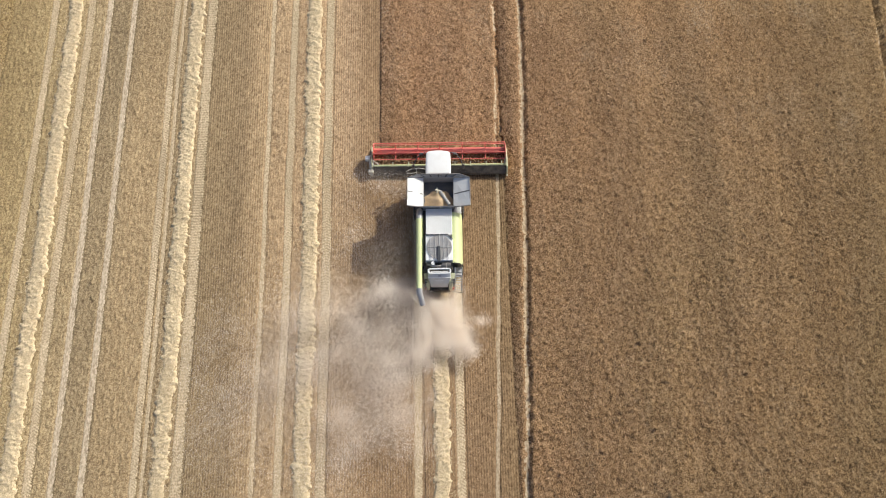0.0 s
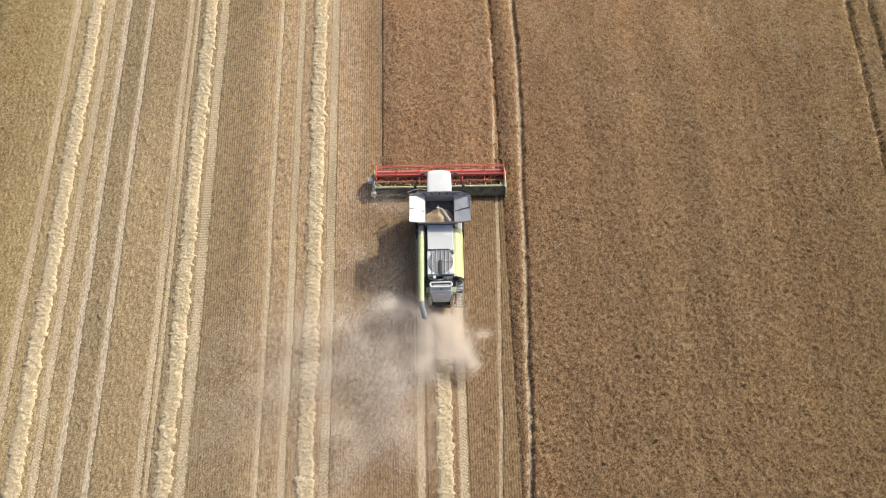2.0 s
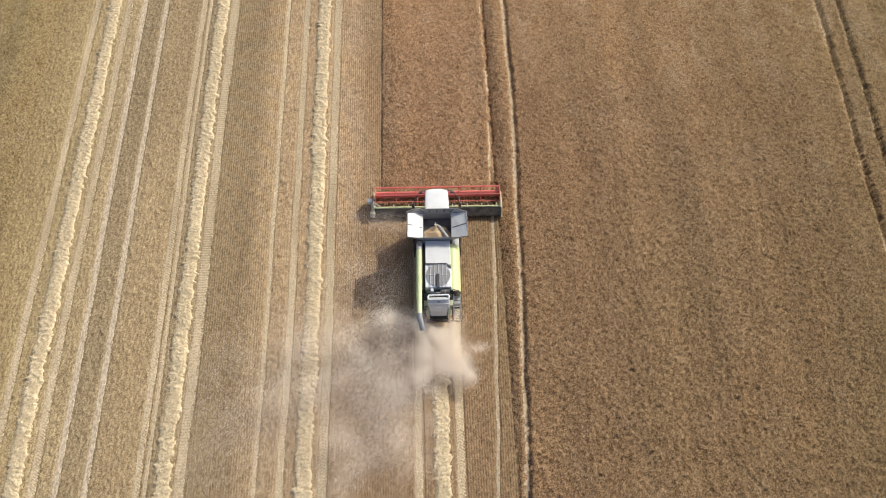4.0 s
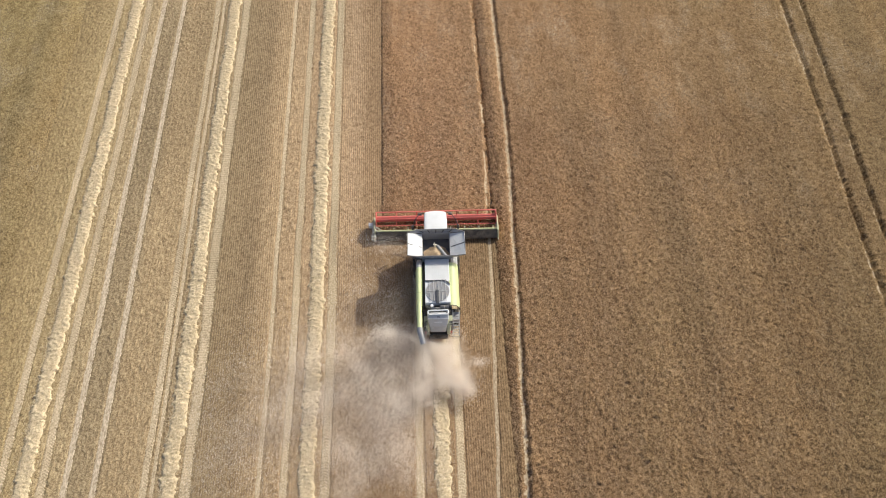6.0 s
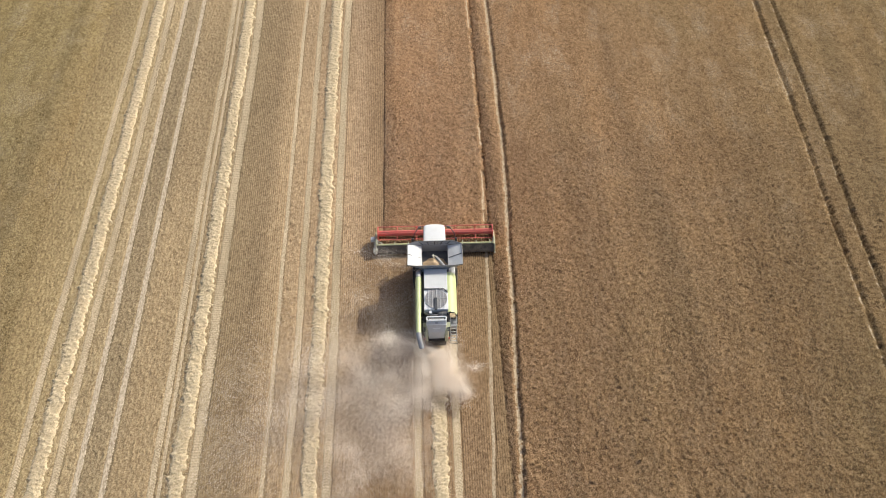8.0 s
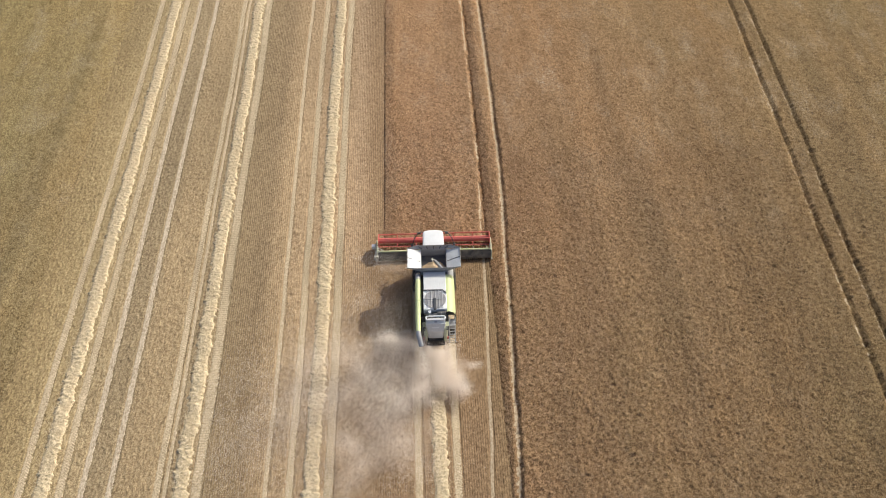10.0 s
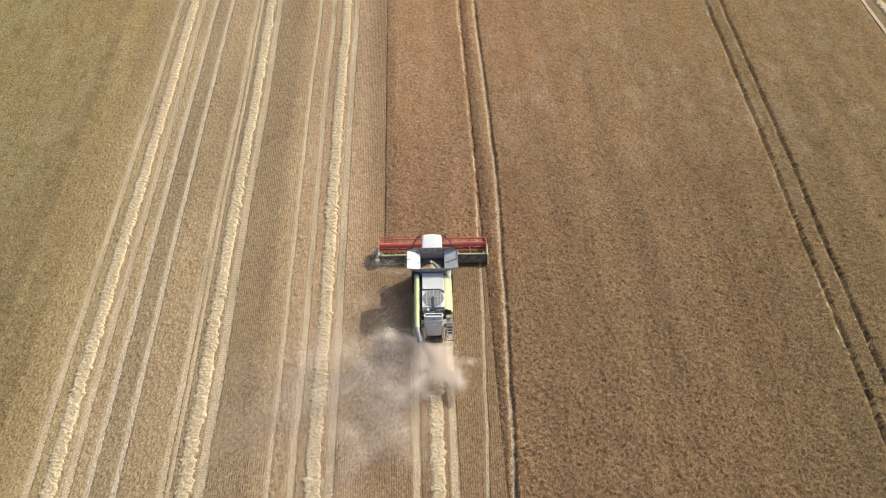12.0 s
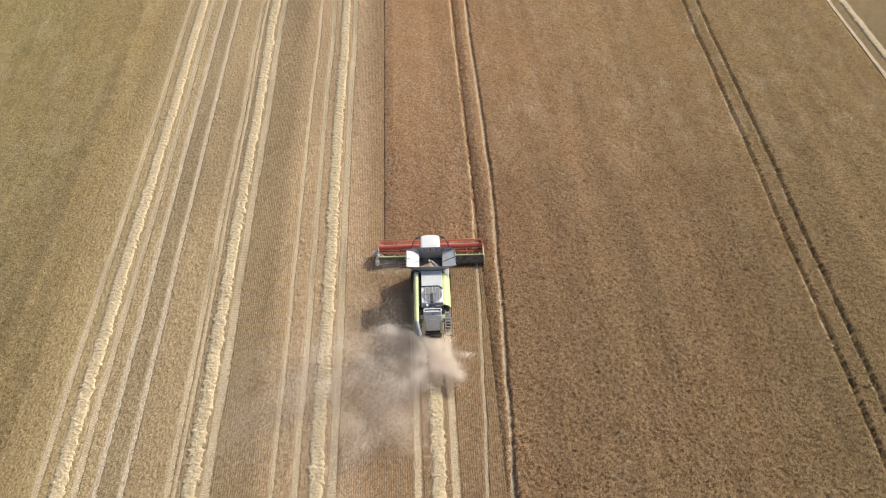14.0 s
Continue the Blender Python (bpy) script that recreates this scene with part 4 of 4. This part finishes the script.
    for k in range(122):
        x = -4.66 + 9.4 * k / 121
        prism([(x - 0.03, 4.50), (x + 0.03, 4.50), (x, 4.66)], "z", 0.17, 0.19, bm)
    tagged(part("knife", bm, STEEL, head, "row of knife fingers"), kind="stuff")
    # cut stalks lying on the table before they are drawn in
    r = random.Random(12)
    bm = bmesh.new()
    grid = [[bm.verts.new((-4.68 + 9.44 * i / 110, 3.58 + 0.105 * j + r.uniform(-0.04, 0.04), 0.72 + 0.10 * math.sin(math.pi * j / 8) + r.uniform(0, 0.14))) for j in range(9)] for i in range(111)]
    for a, b in zip(grid, grid[1:]):
        for j in range(8):
            bm.faces.new((a[j], b[j], b[j + 1], a[j + 1]))
    tagged(part("cut_grain", bm, CROP, head, "brown cut stalks lying on the table"), kind="stuff")
    # end plates and dividers
    for s, x in ((-1, -4.76), (1, 4.88)):
        end = part("end_plate", prism([(3.0, 0.2), (3.0, 0.62), (3.3, 1.0), (3.9, 1.02), (4.6, 0.7), (5.0, 0.32), (4.95, 0.12), (3.3, 0.12)], "x", x - 0.05, x + 0.05, None, 0.015), PALE_LIME if s > 0 else CREAM, head, "pale dusty end plate")
        part("divider", prism([(4.5, 0.15), (4.5, 0.62), (5.35, 0.16)], "x", x - 0.04, x + 0.06, None, 0.01), PALE_LIME, end)
        part("reel_arm", tube([(x - s * 0.10, 3.36, 1.02), (x - s * 0.06, 3.75, 1.22), (x - s * 0.02, 4.56, 1.12)], 0.045, 8), PALE_LIME, end, "reel lift arm")
        part("reel_cylinder", tube([(x - s * 0.22, 3.42, 0.98), (x - s * 0.10, 4.0, 1.18)], 0.03, 8), STEEL, end)
    gear = part("drive_box", box(-5.16, -4.84, 3.90, 4.20, 0.75, 1.12, 0.03), WHITE, head, "white drive box")
    part("drive_rod", tube([(-4.95, 3.95, 0.95), (-4.72, 3.62, 1.02), (-4.45, 3.42, 1.0)], 0.05, 8), CREAM, gear)
    part("drive_rod", tube([(-4.86, 4.3, 0.95), (-4.66, 3.9, 1.02), (-4.2, 3.5, 1.02)], 0.045, 8), CREAM, gear)
    part("drive_rod", tube([(-4.9, 3.85, 0.75), (-4.82, 3.3, 0.62), (-4.62, 3.22, 0.62)], 0.04, 8), CREAM, gear)
    part("gear_case", box(-4.96, -4.58, 3.04, 3.34, 0.3, 0.78, 0.06), CREAM, head, "cream gear case")
    part("side_lamp", tube([(-4.76, 3.08, 0.5), (-4.76, 3.0, 0.45)], 0.07, 10), CREAM, head)
    part("marker_lamp", tube([(4.9, 2.98, 0.35), (4.9, 2.86, 0.32)], 0.05, 10), CREAM, head)

    # reel: a tube with spiders, six tine bars and end rings
    cy, cz, rr = 4.50, 1.12, 0.60
    reel = part("reel_tube", tube([(-4.55, cy, cz), (4.72, cy, cz)], 0.225, 18), RED, top, "red reel tube", True)
    spans = [-4.56, -3.0, -1.42, 0.1, 1.72, 3.34, 4.74]
    angles = [radians(8 + 60 * k) for k in range(6)]
    for x in spans:
        bm = bmesh.new()
        outer = x in (spans[0], spans[-1])
        for k, a in enumerate(angles):
            p, q = (cy + rr * math.cos(a), cz + rr * math.sin(a)), (cy + 0.1 * math.cos(a), cz + 0.1 * math.sin(a))
            tube([(x, *q), (x, *p)], 0.035, 6, bm)
            b = angles[(k + 1) % 6]
            if outer:
                tube([(x, *p), (x, cy + rr * math.cos(b), cz + rr * math.sin(b))], 0.035, 6, bm)
        part("spider", bm, RED, reel)
        if outer:
            part("end_shield", prism([(cy + 0.56 * math.cos(a), cz + 0.56 * math.sin(a)) for a in angles], "x", x - 0.012, x + 0.012), RED, reel, "red sheet closing the end of the reel")
        part("collar", tube([(x - 0.05, cy, cz), (x + 0.05, cy, cz)], 0.25, 18), RED, reel)
    for a in angles:
        y, z = cy + rr * math.cos(a), cz + rr * math.sin(a)
        bar = part("tine_bar", tube([(-4.6, y, z), (4.78, y, z)], 0.036, 8), RED, reel)
        bm = bmesh.new()
        for k in range(62):
            x = -4.52 + 9.22 * k / 61
            tube([(x, y, z), (x, y - 0.03, z - 0.13), (x, y + 0.02, z - 0.24)], 0.004, 3, bm)
        tagged(part("tines", bm, RED, bar, "row of spring tines"), kind="stuff")
    return top


combine_harvester()

# ---- dust ----
def dust_material():
    n = Nodes("airborne_dust", 1.0, spec=0.0)
    # a fleck lets part of the light through
    n.bsdf.inputs["Transmission Weight"].default_value = 0.0
    thin = n.tree.nodes.new("ShaderNodeBsdfTranslucent")
    thin.inputs["Color"].default_value = (0.93, 0.86, 0.78, 1)
    both = n.tree.nodes.new("ShaderNodeMixShader")
    both.inputs[0].default_value = 0.5
    n.link(n.bsdf.outputs[0], both.inputs[1])
    n.link(thin.outputs[0], both.inputs[2])
    n.link(both.outputs[0], n.tree.nodes["Material Output"].inputs[0])
    return n.colour((0.93, 0.86, 0.78)).mat


DUST = dust_material()


def dust_cloud(puffs, fleck, clump, label, seed):
    """Dust hanging in the air: countless fine flecks, thickest in the middle of each puff.
    puffs: centre, spread and number of flecks; clump: least and greatest size of a billow in its puff."""
    r = np.random.default_rng(seed)
    spots, doses = [], []
    for centre, spread, count in puffs:
        # clumps inside the puff make it billow; each is a thin curling sheet, evenly filled
        m = max(int(count / 6000), 5)
        each = np.arange(count // m)
        for heart in r.normal(0, 1, (m, 3)) * 0.7:
            u, v, w = ((each * k + r.random()) % 1 for k in (0.8191725134, 0.6710436067, 0.5497004779))
            far, way, size = np.sqrt(-2 * np.log(u + 1e-6)), 2 * np.pi * v, r.uniform(*clump)
            a, b = far * np.cos(way), far * np.sin(way)
            lean = r.normal(0, 0.5, 3)
            p = heart + size * np.stack([a, b, lean[0] * a + lean[1] * b + lean[2] * np.exp(-far * far / 2)], -1)
            spots.append(np.array(centre) + p * np.array(spread) + r.normal(0, 0.05, p.shape))
            doses.append(w)
    p, dose = np.concatenate(spots), np.concatenate(doses)
    # eddies draw the puffs out into wisps
    for size, far in ((3.0, 0.6), (1.3, 0.18), (0.6, 0.05)):
        x, y, z = p.T
        p = p + far * np.stack([value_noise(x + 0.6 * z, y, size, seed + 7), value_noise(y - 0.6 * z, x, size, seed + 8), 0.4 * value_noise(x, y + z, size, seed + 9)], -1)
    x, y, z = p.T
    # the wind draws them out to the south-west
    a, b = 0.8 * x + 0.6 * y, 0.6 * x - 0.8 * y
    wisp = 0.62 + 0.42 * value_noise(a * 0.5, b + 0.5 * z, 1.4, seed + 10) + 0.16 * value_noise(a * 0.6, b + 0.5 * z, 0.6, seed + 11)
    p = p[(z > 0.2) & (dose < wisp)]
    n = len(p)
    # flat flecks are turned to the sun to brighten the cloud, with some tumbling
    face = np.array(SUN_WAY) + (0, 0, 0.6) + r.normal(0, 0.22, (n, 3))
    face /= np.linalg.norm(face, axis=1)[:, None]
    a = np.cross(face, r.normal(0, 1, (n, 3)))
    a /= np.linalg.norm(a, axis=1)[:, None]
    b = np.cross(face, a)
    s = fleck * r.uniform(0.8, 1.2, (n, 1))
    tri = np.stack([p + a * s, p - 0.5 * a * s + 0.87 * b * s, p - 0.5 * a * s - 0.87 * b * s], 1)
    me = raw_mesh("dust_cloud", tri.reshape(-1, 3), np.arange(3 * n).reshape(n, 3))
    me.materials.append(DUST)
    return tagged(new("dust_cloud", me), label, "dust", kind="stuff")


dust_cloud([((0.7, -7.8, 1.3), (0.9, 1.2, 0.5), 320000), ((-1.2, -9.2, 1.4), (1.2, 1.2, 0.6), 100000), ((-2.4, -7.6, 1.8), (1.4, 1.0, 0.6), 120000),
            ((-2.9, -6.7, 1.9), (1.2, 0.7, 0.6), 50000), ((-4.6, -7.6, 1.8), (1.7, 1.0, 0.7), 65000), ((-6.2, -8.8, 1.6), (1.6, 1.3, 0.6), 45000), ((-3.4, -10.6, 1.3), (1.9, 1.5, 0.6), 85000), ((1.6, -8.8, 0.9), (0.6, 0.9, 0.4), 90000),
            ((-4.4, -13.4, 1.2), (2.0, 2.4, 0.5), 80000), ((-2.8, -15.0, 1.1), (1.7, 2.5, 0.5), 60000), ((-0.1, -6.6, 1.6), (0.9, 0.5, 0.5), 100000)], 0.0095, (0.26, 0.6), "pale brown dust billowing behind the combine", 3)
dust_cloud([((-7.6, -12.5, 1.4), (2.8, 3.4, 0.6), 170000), ((-12.0, -12.5, 1.4), (2.6, 3.2, 0.6), 90000), ((-8.6, -7.5, 1.5), (2.0, 2.2, 0.6), 70000),
            ((-4.5, -8.4, 1.8), (2.2, 2.0, 0.7), 150000), ((-3.5, -4.0, 1.9), (1.4, 2.2, 0.7), 75000), ((-3.4, 2.1, 0.8), (1.5, 0.7, 0.3), 30000)], 0.0095, (0.6, 1.0), "thin veil of dust drifting over the stubble", 4)
